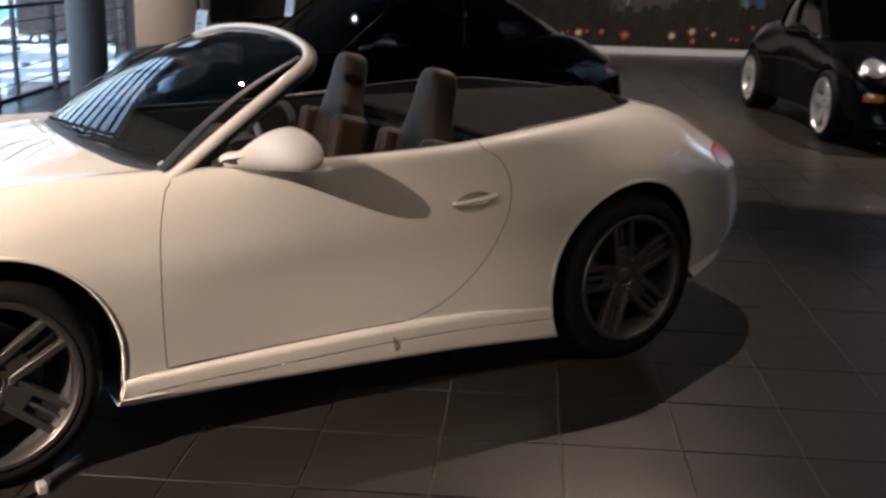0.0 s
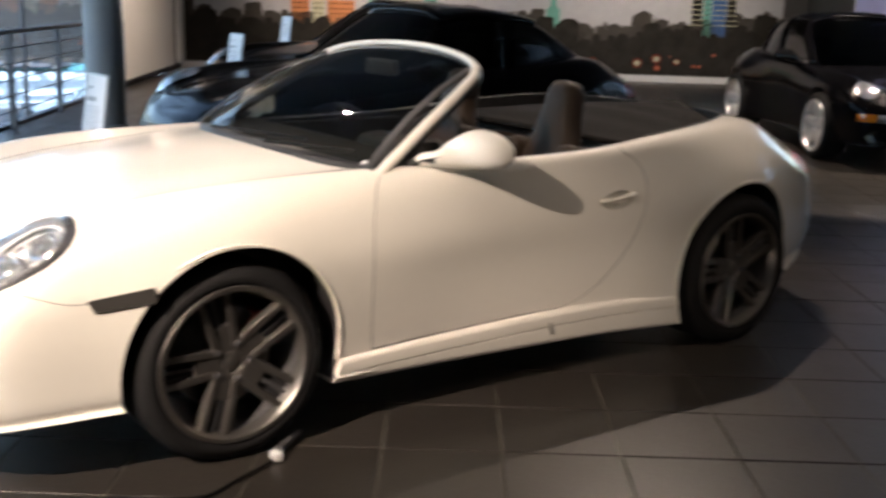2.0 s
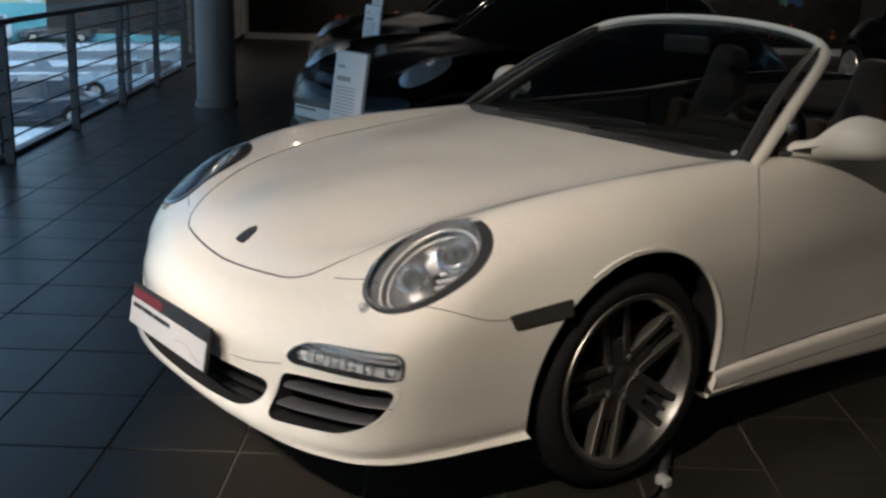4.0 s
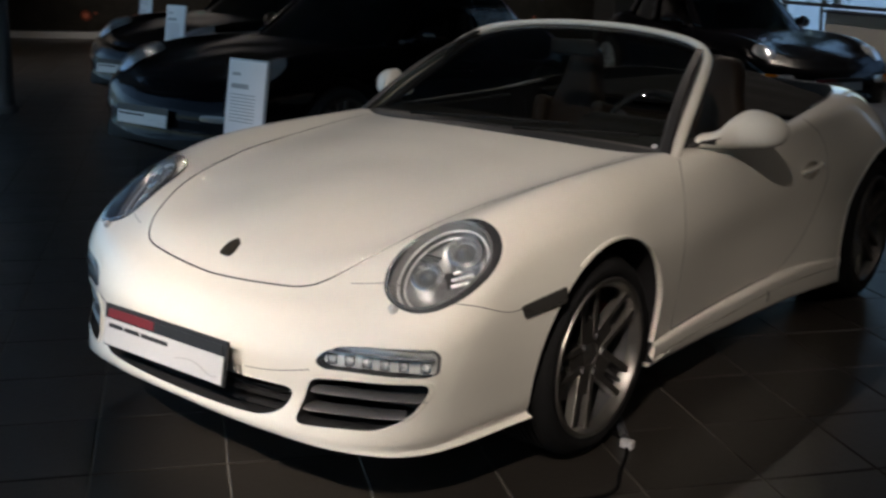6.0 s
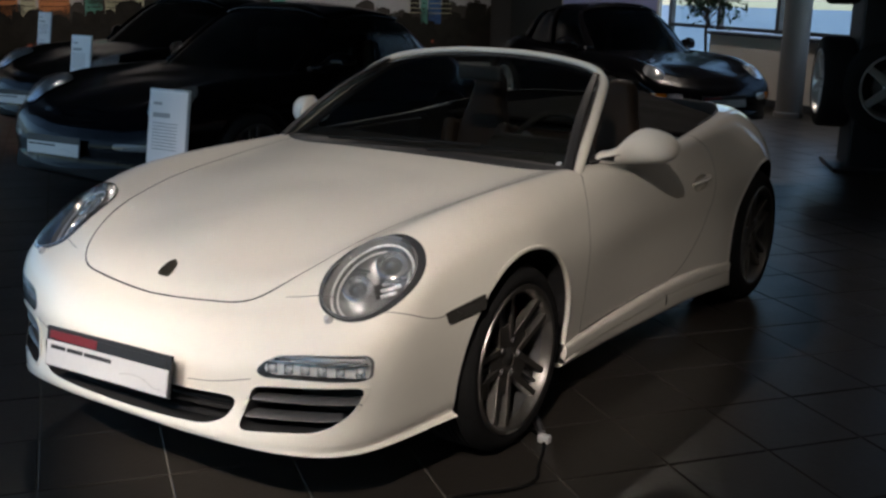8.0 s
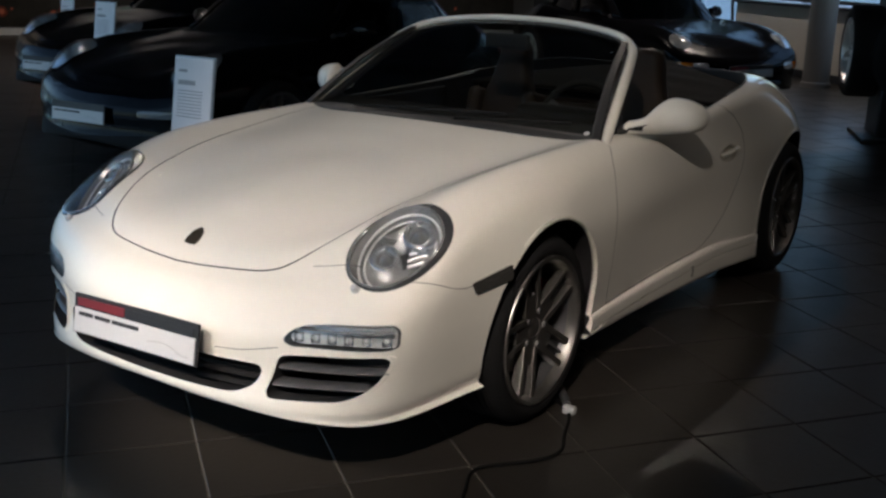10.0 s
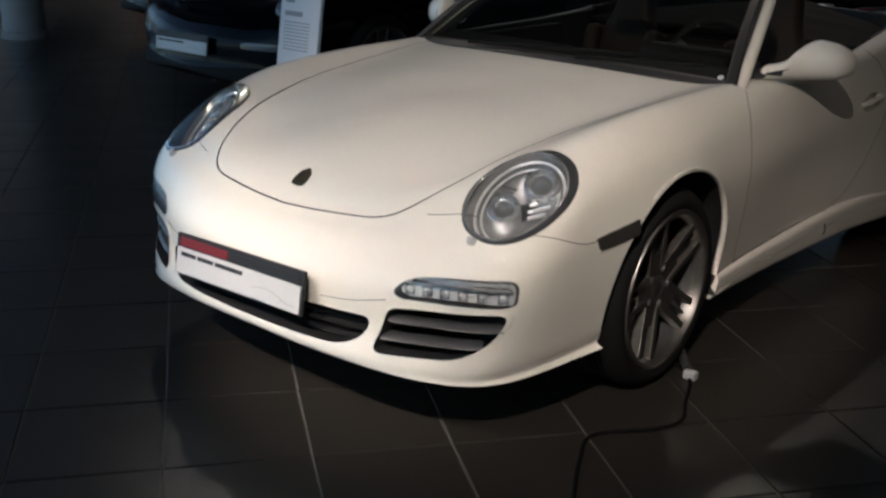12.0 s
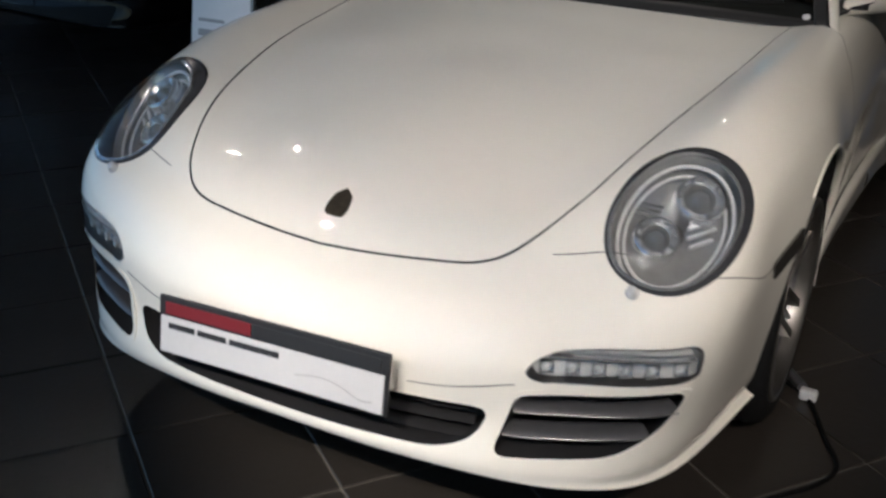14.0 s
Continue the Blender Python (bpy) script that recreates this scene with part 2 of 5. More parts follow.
def lathe(profile, n=48, axis="Y", closed=False):
    """Turns (radius, along) pairs round an axis."""
    verts, faces, k = [], [], len(profile)
    for j in range(n):
        a = 2 * math.pi * j / n
        for r, h in profile:
            c, s = r * math.cos(a), r * math.sin(a)
            verts.append((c, h, s) if axis == "Y" else (c, s, h))
    for j in range(n):
        q = (j + 1) % n
        for i in range(k if closed else k - 1):
            e = (i + 1) % k
            faces.append((j * k + i, j * k + e, q * k + e, q * k + i))
    me = raw(verts, faces)
    bm = bmesh.new()
    bm.from_mesh(me)
    bmesh.ops.remove_doubles(bm, verts=bm.verts, dist=1e-5)
    bmesh.ops.recalc_face_normals(bm, faces=bm.faces)
    bm.to_mesh(me)
    bm.free()
    return soften(me, 40)


def prism(outline, lo, hi, axis="Z"):
    """A closed prism over an outline of two-number points."""
    n = len(outline)

    def put(a, b, c):
        return {"Z": (a, b, c), "Y": (a, c, b), "X": (c, a, b)}[axis]
    verts = [put(a, b, lo) for a, b in outline] + [put(a, b, hi) for a, b in outline]
    faces = [tuple(range(n)), tuple(range(2 * n - 1, n - 1, -1))] + [(i, i + n, (i + 1) % n + n, (i + 1) % n) for i in range(n)]
    me = raw(verts, faces)
    bm = bmesh.new()
    bm.from_mesh(me)
    bmesh.ops.recalc_face_normals(bm, faces=bm.faces)
    bm.to_mesh(me)
    bm.free()
    return me


def carve(me, cutter, op="DIFFERENCE", slot=None):
    """Boolean of two closed meshes; new faces take the material slot given."""
    a, b = new("a", me), new("b", cutter)
    if slot is not None:
        for m in me.materials:
            cutter.materials.append(m)
        cutter.polygons.foreach_set("material_index", [slot] * len(cutter.polygons))
    mod = a.modifiers.new("carve", "BOOLEAN")
    mod.object, mod.operation, mod.solver = b, op, "EXACT"
    bpy.context.view_layer.update()
    out = bpy.data.meshes.new_from_object(a.evaluated_get(bpy.context.evaluated_depsgraph_get()))
    bpy.data.objects.remove(a), bpy.data.objects.remove(b)
    return out


def shell(rows, ni=110, nk=70):
    """A closed body, mirrored over y = 0, from feature lines that run from its nose round one side to its tail."""
    a = np.array(rows, float)
    flip = np.array((1, -1, 1))
    a = np.stack([padded(np.concatenate([r[1:2] * flip, r, r[-2:-1] * flip]), ni) for r in a])
    a = padded(np.concatenate([a[1:2] * flip, a, a[-2:-1] * flip]), nk)
    a[:, 0, 1] = a[:, -1, 1] = a[0, :, 1] = a[-1, :, 1] = 0
    v = a.reshape(-1, 3)
    v2 = v * (1, -1, 1)
    faces = []
    for i in range(nk - 1):
        for j in range(ni - 1):
            q = (i * ni + j, i * ni + j + 1, (i + 1) * ni + j + 1, (i + 1) * ni + j)
            faces.append(q)
            faces.append(tuple(x + len(v) for x in reversed(q)))
    me = raw(np.concatenate([v, v2]), faces)
    bm = bmesh.new()
    bm.from_mesh(me)
    bmesh.ops.remove_doubles(bm, verts=bm.verts, dist=1e-5)
    bmesh.ops.dissolve_degenerate(bm, edges=bm.edges[:], dist=1e-6)
    bmesh.ops.recalc_face_normals(bm, faces=bm.faces)
    bm.to_mesh(me)
    bm.free()
    return me


def tree_of(me):
    from_bm = bmesh.new()
    from_bm.from_mesh(me)
    t = BVHTree.FromBMesh(from_bm)
    from_bm.free()
    return t


def patch(tree, centre, a, b, n, outline, off=0.002, inner=0.0, rings=8, dome=0.0, thick=0.0, hole=None):
    """A piece of skin that follows a body: an outline in the plane (a, b) round centre, laid down along -n, off above the body."""
    c, a, b, n = (Vector(q) for q in (centre, a, b, n))
    a, n = a.normalized(), n.normalized()
    b = (b - n * b.dot(n))
    b = (b - a * b.dot(a)).normalized()
    k = len(outline)
    verts = []
    for r in range(rings + 1):
        f = inner + (1 - inner) * r / rings
        for j, (u, v) in enumerate(outline):
            u, v = u * f, v * f
            if hole:
                g = r / rings
                u, v = hole[j][0] * (1 - g) + outline[j][0] * g, hole[j][1] * (1 - g) + outline[j][1] * g
            o = c + a * u + b * v
            hit, _, _, _ = tree.ray_cast(o + n * 0.4, -n, 0.9)
            hit = hit if hit else o
            verts.append(hit + n * (off + dome * (1 - f * f)))
    faces = []
    for r in range(rings):
        for j in range(k):
            q = (j + 1) % k
            faces.append((r * k + j, r * k + q, (r + 1) * k + q, (r + 1) * k + j))
    if thick:
        m = len(verts)
        verts += [Vector(v) - n * thick for v in verts[-k:]]
        faces += [(m - k + j, m - k + (j + 1) % k, m + (j + 1) % k, m + j) for j in range(k)]
    me = raw(verts, faces)
    bm = bmesh.new()
    bm.from_mesh(me)
    if inner == 0 and not hole:
        bmesh.ops.remove_doubles(bm, verts=bm.verts, dist=1e-5)
    bmesh.ops.recalc_face_normals(bm, faces=bm.faces)
    bm.faces.ensure_lookup_table()
    up = sum((f.normal.dot(n) for f in bm.faces))
    if up < 0:
        bmesh.ops.reverse_faces(bm, faces=bm.faces)
    bm.to_mesh(me)
    bm.free()
    return soften(me, 60)


def oval(ra, rb, p=2.0, k=48):
    out = []
    for j in range(k):
        t = 2 * math.pi * j / k
        c, s = math.cos(t), math.sin(t)
        out.append((ra * math.copysign(abs(c) ** (2 / p), c), rb * math.copysign(abs(s) ** (2 / p), s)))
    return out


def rounded(pts, r=0.02, seg=5):
    """Rounds the corners of an outline."""
    out, n = [], len(pts)
    for i in range(n):
        p, c, q = (np.array(pts[j % n], float) for j in (i - 1, i, i + 1))
        a, b = (p - c), (q - c)
        ra = min(r, np.linalg.norm(a) * 0.45)
        rb = min(r, np.linalg.norm(b) * 0.45)
        s, e = c + a / np.linalg.norm(a) * ra, c + b / np.linalg.norm(b) * rb
        for j in range(seg + 1):
            f = j / seg
            out.append(tuple((1 - f) ** 2 * s + 2 * f * (1 - f) * c + f * f * e))
    return out

# ---- the hall ----
S0, S1, W0, W1, TOP = -4.0, 9.3, -9.0, 20.0, 3.9
TL, TM, TR = TOP / KL, TOP / KM, TOP / KR
PITCH, TS, TW = 0.395, 1.340, -0.525          # floor tiles and where their joints cross


def room_part(name, data, material, parent=None, label="", kind="structure", category="", m=ROOM):
    ob = part(name, data, material, parent, label)
    if parent is None:
        ob.matrix_world = m
        tagged(ob, label, category, "", kind)
    return ob


def edge_s(w, d=-3.66):
    """Where the glazed side's floor edge lies, along the building, at w."""
    a, b = (ROOM.inverted() @ LEFT @ Vector((d, q, 0)) for q in (0.0, 10.0))
    return a.x + (b.x - a.x) * (w - a.y) / (b.y - a.y)


floor = room_part("floor", prism([(edge_s(W0 - 0.3), W0 - 0.3), (S1 + 0.3, W0 - 0.3), (S1 + 0.3, W1 + 0.3), (edge_s(W1 + 0.3), W1 + 0.3)], -0.205, -0.005), M_GROUT, None,
                  "showroom floor of square brown-grey tiles with pale joints", category="floor")
room_part("ceiling", prism([(edge_s(W0 - 0.3, -3.9), W0 - 0.3), (S1 + 0.3, W0 - 0.3), (S1 + 0.3, W1 + 0.3), (edge_s(W1 + 0.3, -3.9), W1 + 0.3)], TOP, TOP + 0.2), M_CEIL, None,
          "plain dark grey showroom ceiling", category="ceiling")
room_part("wall_front", box((S1 - S0 + 1.0, 0.3, TOP), ((S0 + S1) / 2, W0 - 0.15, TOP / 2)), M_DARKWALL, None, "plain dark wall", category="wall")
room_part("wall_back", box((S1 - S0 + 8.0, 0.3, TM), ((S0 + S1) / 2 - 1.4, W1 + 0.16, TM / 2)), M_DARKWALL, None, "dark wall behind the city mural", category="wall", m=MURAL)


# glazed side: panes down to a slim dark edge strip
GS, G0, G1 = -3.72, -3.7, 12.75
room_part("wall_glazed", box((0.10, G1 - G0, 0.16), (GS + 0.005, (G0 + G1) / 2, -0.042), 0.006), M_FRAME, None, "anthracite edge strip under the glazing", category="wall", m=LEFT)
room_part("wall_plinth", box((0.3, W1 - W0 + 3, 3.1), (GS - 0.1, (W0 + W1) / 2, -1.76)), M_DARKWALL, None, "plain outer wall below the showroom floor", category="wall", m=LEFT)
room_part("wall_glazed_head", box((0.25, G1 - G0, 0.3), (GS - 0.1, (G0 + G1) / 2, TL - 0.15), 0.01), M_FRAME, None, "anthracite head beam over the glazing", category="wall", m=LEFT)
# Added wall out of view: shortens the glazing so less daylight enters.
room_part("wall_left_front", box((0.25, G0 - W0 + 1.5, TL), (GS - 0.1, (W0 - 1.5 + G0) / 2, TL / 2)), M_DARKWALL, None, "unseen plain dark wall beside the glazing, added to cut daylight", category="wall", m=LEFT)
win = thing("window_1", "tall showroom glazing in slim anthracite frames", "window", LEFT, kind="structure")
GP = (G1 - G0) / 4
for i in range(5):
    w = G1 - 0.03 - i * (GP - 0.015)
    part("mullion", box((0.05, 0.045, TL - 0.36), (GS, w, 0.042 + (TL - 0.36) / 2), 0.006), M_FRAME, win)
    if i < 4:
        p = part("pane", box((0.012, GP - 0.10, TL - 0.38), (GS, w - GP / 2 + 0.01, 0.045 + (TL - 0.36) / 2)), M_PANE, win)
        p.visible_shadow = False
        for z in np.arange(2.0, TL - 0.4, 0.27):
            part("transom", box((0.06, GP - 0.10, 0.075), (GS, w - GP / 2 + 0.01, z), 0.006), M_FRAME, win)

# white wall panels beyond the glazing
room_part("wall_left", box((0.25, W1 - G1 - 0.05, TL), (GS - 0.06, (W1 + G1 + 0.05) / 2, TL / 2)), M_DARKWALL, None, "dark side wall behind white panels", category="wall", m=LEFT)
panels = thing("wall_panels", "white painted wall panels with dark gaps between", "wall panel", LEFT, kind="structure")
for a, b in ((12.85, 16.75), (17.25, 18.2), (18.6, 19.5)):
    part("panel", box((0.07, b - a, TL - 0.16), (GS + 0.11, (a + b) / 2, 0.12 + (TL - 0.16) / 2), 0.008), M_WALL, panels)

# railing at the floor's edge
rail = thing("railing", "dark steel railing with flat posts and thin cross bars", "railing", LEFT)
RS, RW = -3.585, [12.70, 11.15] + [9.45 - 1.70 * i for i in range(8)]
for w in RW:
    part("post", box((0.075, 0.035, 1.03), (RS, w, 0.515), 0.004), M_FRAME, rail)
for k in range(5):
    part("bar", tube([(RS, RW[-1], 0.20 + 0.17 * k), (RS, RW[0], 0.20 + 0.17 * k)], 0.008, n=6), M_FRAME, rail)
part("handrail", tube([(RS, RW[-1] - 0.1, 1.05), (RS, RW[0] + 0.03, 1.05)], 0.024, n=12), M_FRAME, rail)


def column(label, s, w, r, material):
    ob = part("column", lathe([(0, 0), (r + 0.02, 0), (r + 0.02, 0.06), (r, 0.07), (r, TOP), (0, TOP)], 40, "Z"), material)
    ob.matrix_world = Matrix.Translation(rw(s, w))
    tagged(ob, label, "column", kind="structure")


column("round grey painted column beside the railing", -2.40, 7.05, 0.19, M_COLUMN)
column("round grey painted column near the parapet", 8.03, 7.79, 0.17, M_COLUMN)

# the long city mural on the back wall
mural = thing("wall_mural", "large printed mural of a city skyline at dusk", "mural", MURAL)
M_DUSK = mat("mural_dusk_sky", (0.38, 0.37, 0.38), 0.6, vary=0.10, scale=0.35)
M_WOODS = mat("mural_dark_trees", (0.020, 0.0175, 0.0145), 0.7, spec=0.12, vary=0.5, scale=4)
M_EMBER = mat("mural_faint_red_glow", (0.13, 0.032, 0.018), 0.7, spec=0.12, vary=0.4, scale=6)
M_GLOW = mat("mural_orange_lights", (0.42, 0.11, 0.05), 0.6, vary=0.3, scale=4)
M_GREEN = mat("mural_green_tower", (0.10, 0.30, 0.24), 0.6, vary=0.2, scale=3)
M_PALE = mat("mural_lit_stone", (0.42, 0.40, 0.27), 0.6, vary=0.35, scale=2.5)
M_ORANGE = mat("mural_lit_brick", (0.46, 0.16, 0.05), 0.6, vary=0.3, scale=3)
M_BLUE = mat("mural_blue_glass", (0.03, 0.09, 0.24), 0.6, vary=0.4, scale=5)
ML, MR = S0 - 1.4, 8.2
part("sky_print", box((MR - ML, 0.03, TM - 0.16), ((ML + MR) / 2, W1 - 0.03, 0.14 + (TM - 0.16) / 2)), M_DUSK, mural)


def cutout(pts, layer):
    """A flat printed shape on the mural, given by s and z."""
    y = W1 - 0.05 - 0.004 * layer
    return prism([(a, b) for a, b in pts], y, y + 0.003, "Y")


rnd = random.Random(4)


def tree_tops(height, swell, seed):
    """The upper outline of a row of round bare crowns, one beside the other."""
    r, out, q = random.Random(seed), [(ML, 0.15)], ML
    while q < MR:
        w = r.choice((0.10, 0.16, 0.24, 0.36, 0.55)) * r.uniform(0.8, 1.2)
        top = height + swell * math.sin(q * 0.9 + 1) + 0.09 * math.sin(q * 2.3 + seed) + r.uniform(-0.09, 0.08)
        for k in range(9):
            a = math.pi * (k + 0.5) / 9
            out.append((min(q + w * (1 - math.cos(a)) / 2, MR), top - 0.10 + w * 0.42 * math.sin(a) + r.uniform(-0.022, 0.022)))
        q += w * 0.86
    return sorted(out) + [(MR, 0.15)]


M_FARWOODS = mat("hazy_printed_trees", (0.055, 0.049, 0.042), 0.7, spec=0.12, vary=0.35, scale=5)
part("far_tree_line", cutout(tree_tops(1.33, 0.12, 3), 2), M_FARWOODS, mural, "hazy printed row of trees farther off")
part("tree_line", cutout(tree_tops(1.14, 0.14, 8), 3), M_WOODS, mural, "dark printed row of bare trees")
for k in range(38):
    c, r = rnd.uniform(ML + 0.3, MR - 0.3), rnd.choice((0.012, 0.018, 0.024, 0.04, 0.06))
    z = rnd.gauss(0.46, 0.09)
    for grow, layer, m_ in ((1.9, 5, M_EMBER), (1.0, 6, M_GLOW if rnd.random() < 0.75 else M_PALE)):
        part("street_light", cutout([(c + grow * r * math.cos(a) * rnd.uniform(0.85, 1.15), z + grow * r * math.sin(a)) for a in np.linspace(0, 5.8, 11)], layer), m_, mural)


def printed(name, s0, s1, z0, z1, material, layer=2):
    part(name, cutout([(s0, z0), (s1, z0), (s1, z1), (s0, z1)], layer), material, mural)


part("green_tower", cutout([(3.0, 1.1), (3.32, 1.1), (3.3, 1.5), (3.23, 1.56), (3.22, 2.0), (3.19, 2.5), (3.13, 2.5), (3.10, 2.0), (3.09, 1.56), (3.02, 1.5)], 2), M_GREEN, mural)
for k, (a, b, z, m_) in enumerate(((-2.6, -2.2, 2.2, M_ORANGE), (-2.15, -1.85, 2.4, M_PALE), (-1.8, -1.2, 1.55, M_ORANGE), (-0.9, -0.55, 2.3, M_GREEN), (-0.5, 0.0, 2.1, M_PALE),
                                   (0.05, 0.3, 2.6, M_PALE), (0.32, 0.6, 2.0, M_GREEN), (6.2, 6.42, 2.6, M_WOODS), (6.45, 6.62, 2.7, M_GREEN), (6.64, 6.95, 2.8, M_BLUE), (6.97, 7.15, 2.3, M_WOODS))):
    printed("printed_building", a, b, 1.0, z, m_)
    for j in range(int((z - 1.2) / 0.11)):
        printed("printed_floor_line", a - (0.06 if k in (7, 10) else -0.03), b + (0.06 if k in (7, 10) else -0.03), 1.25 + 0.11 * j, 1.266 + 0.11 * j, M_PALE if m_ in (M_WOODS, M_BLUE) else M_WOODS, 4)
room_part("skirting", box((MR - ML, 0.10, 0.13), ((ML + MR) / 2, W1 - 0.09, 0.066), 0.006), M_STRIP, None, "pale skirting strip under the mural", category="skirting", m=MURAL)

# lilac poster wall and the parapet with windows
M_LILAC = mat("lilac_poster_print", (0.33, 0.35, 0.60), 0.55, vary=0.08, scale=0.8)
M_HAZE = mat("pale_poster_mist", (0.50, 0.42, 0.46), 0.6, vary=0.25, scale=1.2)
poster_m = RIGHT @ Matrix.Translation((8.73, 14.65, 0)) @ Matrix.Rotation(math.atan2(-2.1, 0.95), 4, "Z")
# No light behind the print: an added spot in SPOTS brightens it.
poster = thing("wall_poster", "tall lilac landscape poster on a wall, lit by an added spot", "poster", poster_m)
part("board", box((2.3, 0.1, TR), (0, 0.0, TR / 2), 0.01), M_WALL, poster)
part("print", box((2.22, 0.012, TR - 0.1), (0, -0.057, TR / 2 + 0.02)), M_LILAC, poster, "lilac evening sky print")
hill = [(-1.11, 0.1)] + [(x, 1.05 + 0.2 * math.sin(x * 2.2 + 1) + rnd.uniform(-0.02, 0.02)) for x in np.linspace(-1.11, 1.11, 24)] + [(1.11, 0.1)]
part("printed_hill", prism(hill, -0.070, -0.066, "Y"), M_HAZE, poster, "pale printed hills")
room_part("wall_return", box((0.2, W1 - 15.6, TR), (8.35, (W1 + 15.6) / 2, TR / 2)), M_DARKWALL, None, "dark wall return beside the poster", category="wall", m=RIGHT)
WR = 5.0
# Added wall out of view: blocks side daylight from reaching the white car's door.
room_part("wall_right", box((0.25, WR - W0, TR), (S1 + 0.1, (W0 + WR) / 2, TR / 2)), M_DARKWALL, None, "unseen plain dark side wall, added to keep daylight off the door", category="wall", m=RIGHT)
room_part("wall_parapet", box((0.25, 12.05 - WR, 1.05), (S1 + 0.1, (WR + 12.05) / 2, 0.525), 0.01), M_WALL, None, "white parapet under the side windows", category="wall", m=RIGHT)
room_part("wall_right_head", box((0.25, 13.6 - WR, 0.5), (S1 + 0.1, (WR + 13.6) / 2, TR - 0.25)), M_WALL, None, "white wall head over the side windows", category="wall", m=RIGHT)
win2 = thing("window_2", "side windows in anthracite frames above a parapet", "window", RIGHT, kind="structure")
part("window_sill", box((0.34, 12.05 - WR, 0.05), (S1 + 0.06, (WR + 12.05) / 2, 1.078), 0.008), M_FRAME, win2)
for i, (w0, w1, z0) in enumerate(((12.07, 13.55, 0.05), (10.4, 12.0, 1.12), (8.7, 10.4, 1.12), (7.0, 8.7, 1.12), (5.3, 7.0, 1.12))):
    part("mullion", box((0.10, 0.08, TR - 0.5 - z0), (S1 + 0.1, w1 - 0.04, (z0 + TR - 0.5) / 2), 0.006), M_FRAME, win2)
    part("transom", box((0.09, w1 - w0 - 0.08, 0.06), (S1 + 0.1, (w0 + w1) / 2 - 0.04, 1.16), 0.006), M_FRAME, win2)
    for a, b in ((z0, 1.13), (1.19, TR - 0.52)):
        if b - a > 0.3:
            p = part("pane", box((0.012, w1 - w0 - 0.09, b - a), (S1 + 0.1, (w0 + w1) / 2 - 0.04, (a + b) / 2)), M_PANE, win2)
            p.visible_shadow = False
part("mullion", box((0.10, 0.08, TR - 1.62), (S1 + 0.1, 5.26, 1.12 + (TR - 1.62) / 2), 0.006), M_FRAME, win2)
room_part("skirting", box((0.03, 12.05 - WR, 0.12), (S1 - 0.04, (WR + 12.05) / 2, 0.062), 0.004), M_FRAME, None, "dark skirting strip under the parapet", category="skirting", m=RIGHT)

# ---- outside: street, snow, houses ----
STREET = -3.7
M_ASPHALT = mat("slushy_asphalt", (0.24, 0.26, 0.29), 0.6, vary=0.25, scale=0.5)
M_SNOW = mat("trodden_snow", (0.80, 0.84, 0.88), 0.8, vary=0.12, scale=0.8)
M_TEAL = mat("teal_cladding", (0.16, 0.48, 0.54), 0.6, vary=0.08, scale=0.3)
M_HOUSE = mat("pale_render_facade", (0.66, 0.68, 0.70), 0.8, vary=0.08, scale=0.4)
M_PANEL = mat("yellowish_blinds", (0.55, 0.56, 0.38), 0.5, vary=0.2, scale=0.4)
M_HOUSEGLASS = mat("dark_facade_glass", (0.05, 0.07, 0.09), 0.15, vary=0.2, scale=0.5)
OUT = OUTSIDE @ Matrix.Translation((-1.0, -3.5, STREET)) @ Matrix.Rotation(radians(-12), 4, "Z")     # y runs away from the glazing
ground = part("ground", box((900, 900, 0.3), (0, 0, STREET * KO - 0.15)), M_ASPHALT)
tagged(ground, "wet asphalt street ground below the showroom", "ground", kind="structure")
snow = bmesh.new()
for y0, dy in ((24, 3.0), (34, 2.2), (40.5, 0.5), (46, 3.5), (51.5, 0.5), (56.5, 2.5), (66, 5)):
    for k in range(30):
        x = -30 + k * 2.2 + rnd.uniform(-0.5, 0.5)
        box((2.3 + rnd.uniform(-0.6, 0.6), dy * rnd.uniform(0.5, 1.0), 0.10), (x, y0 + rnd.uniform(-0.4, 0.4), 0.05), 0.045, 2, snow)
ob = part("snow", snow, M_SNOW)
ob.matrix_world = OUT
tagged(ob, "strips of trodden snow along the street", "snow", kind="stuff")


def facade(label, x, y, length, height, wall, band, floors):
    h = thing("office_building", label, "building", OUT @ Matrix.Translation((x, y, 0)))
    part("wall", box((length, 12, height), (0, 6, height / 2), 0.05), wall, h)
    part("roof", box((length + 0.6, 12.6, 0.4), (0, 6, height + 0.2), 0.03), M_FRAME, h)
    for f in range(floors):
        z = 1.6 + f * height / floors
        n = int(length / 3)
        for k in range(n):
            part("window", box((2.0, 0.14, 1.9), (-length / 2 + 1.6 + k * (length - 1) / n, -0.04, z + 1.6), 0.02), band, h)
    return h


front = facade("pale low office house with a teal plinth across the street", 6, 71, 60, 8.5, M_HOUSE, M_PANEL, 2)
part("plinth", box((60.2, 0.3, 2.3), (0, -0.1, 1.15), 0.03), M_TEAL, front, "teal plinth band")
facade("pale office building behind the street", -14, 96, 60, 14, M_HOUSE, M_HOUSEGLASS, 4)
side = facade("pale rendered office house beside the showroom", 0, 0, 30, 12, M_HOUSE, M_HOUSEGLASS, 3)
side.matrix_world = ROOM @ Matrix.Translation((24, 9, STREET * KO)) @ Matrix.Rotation(radians(-90), 4, "Z")

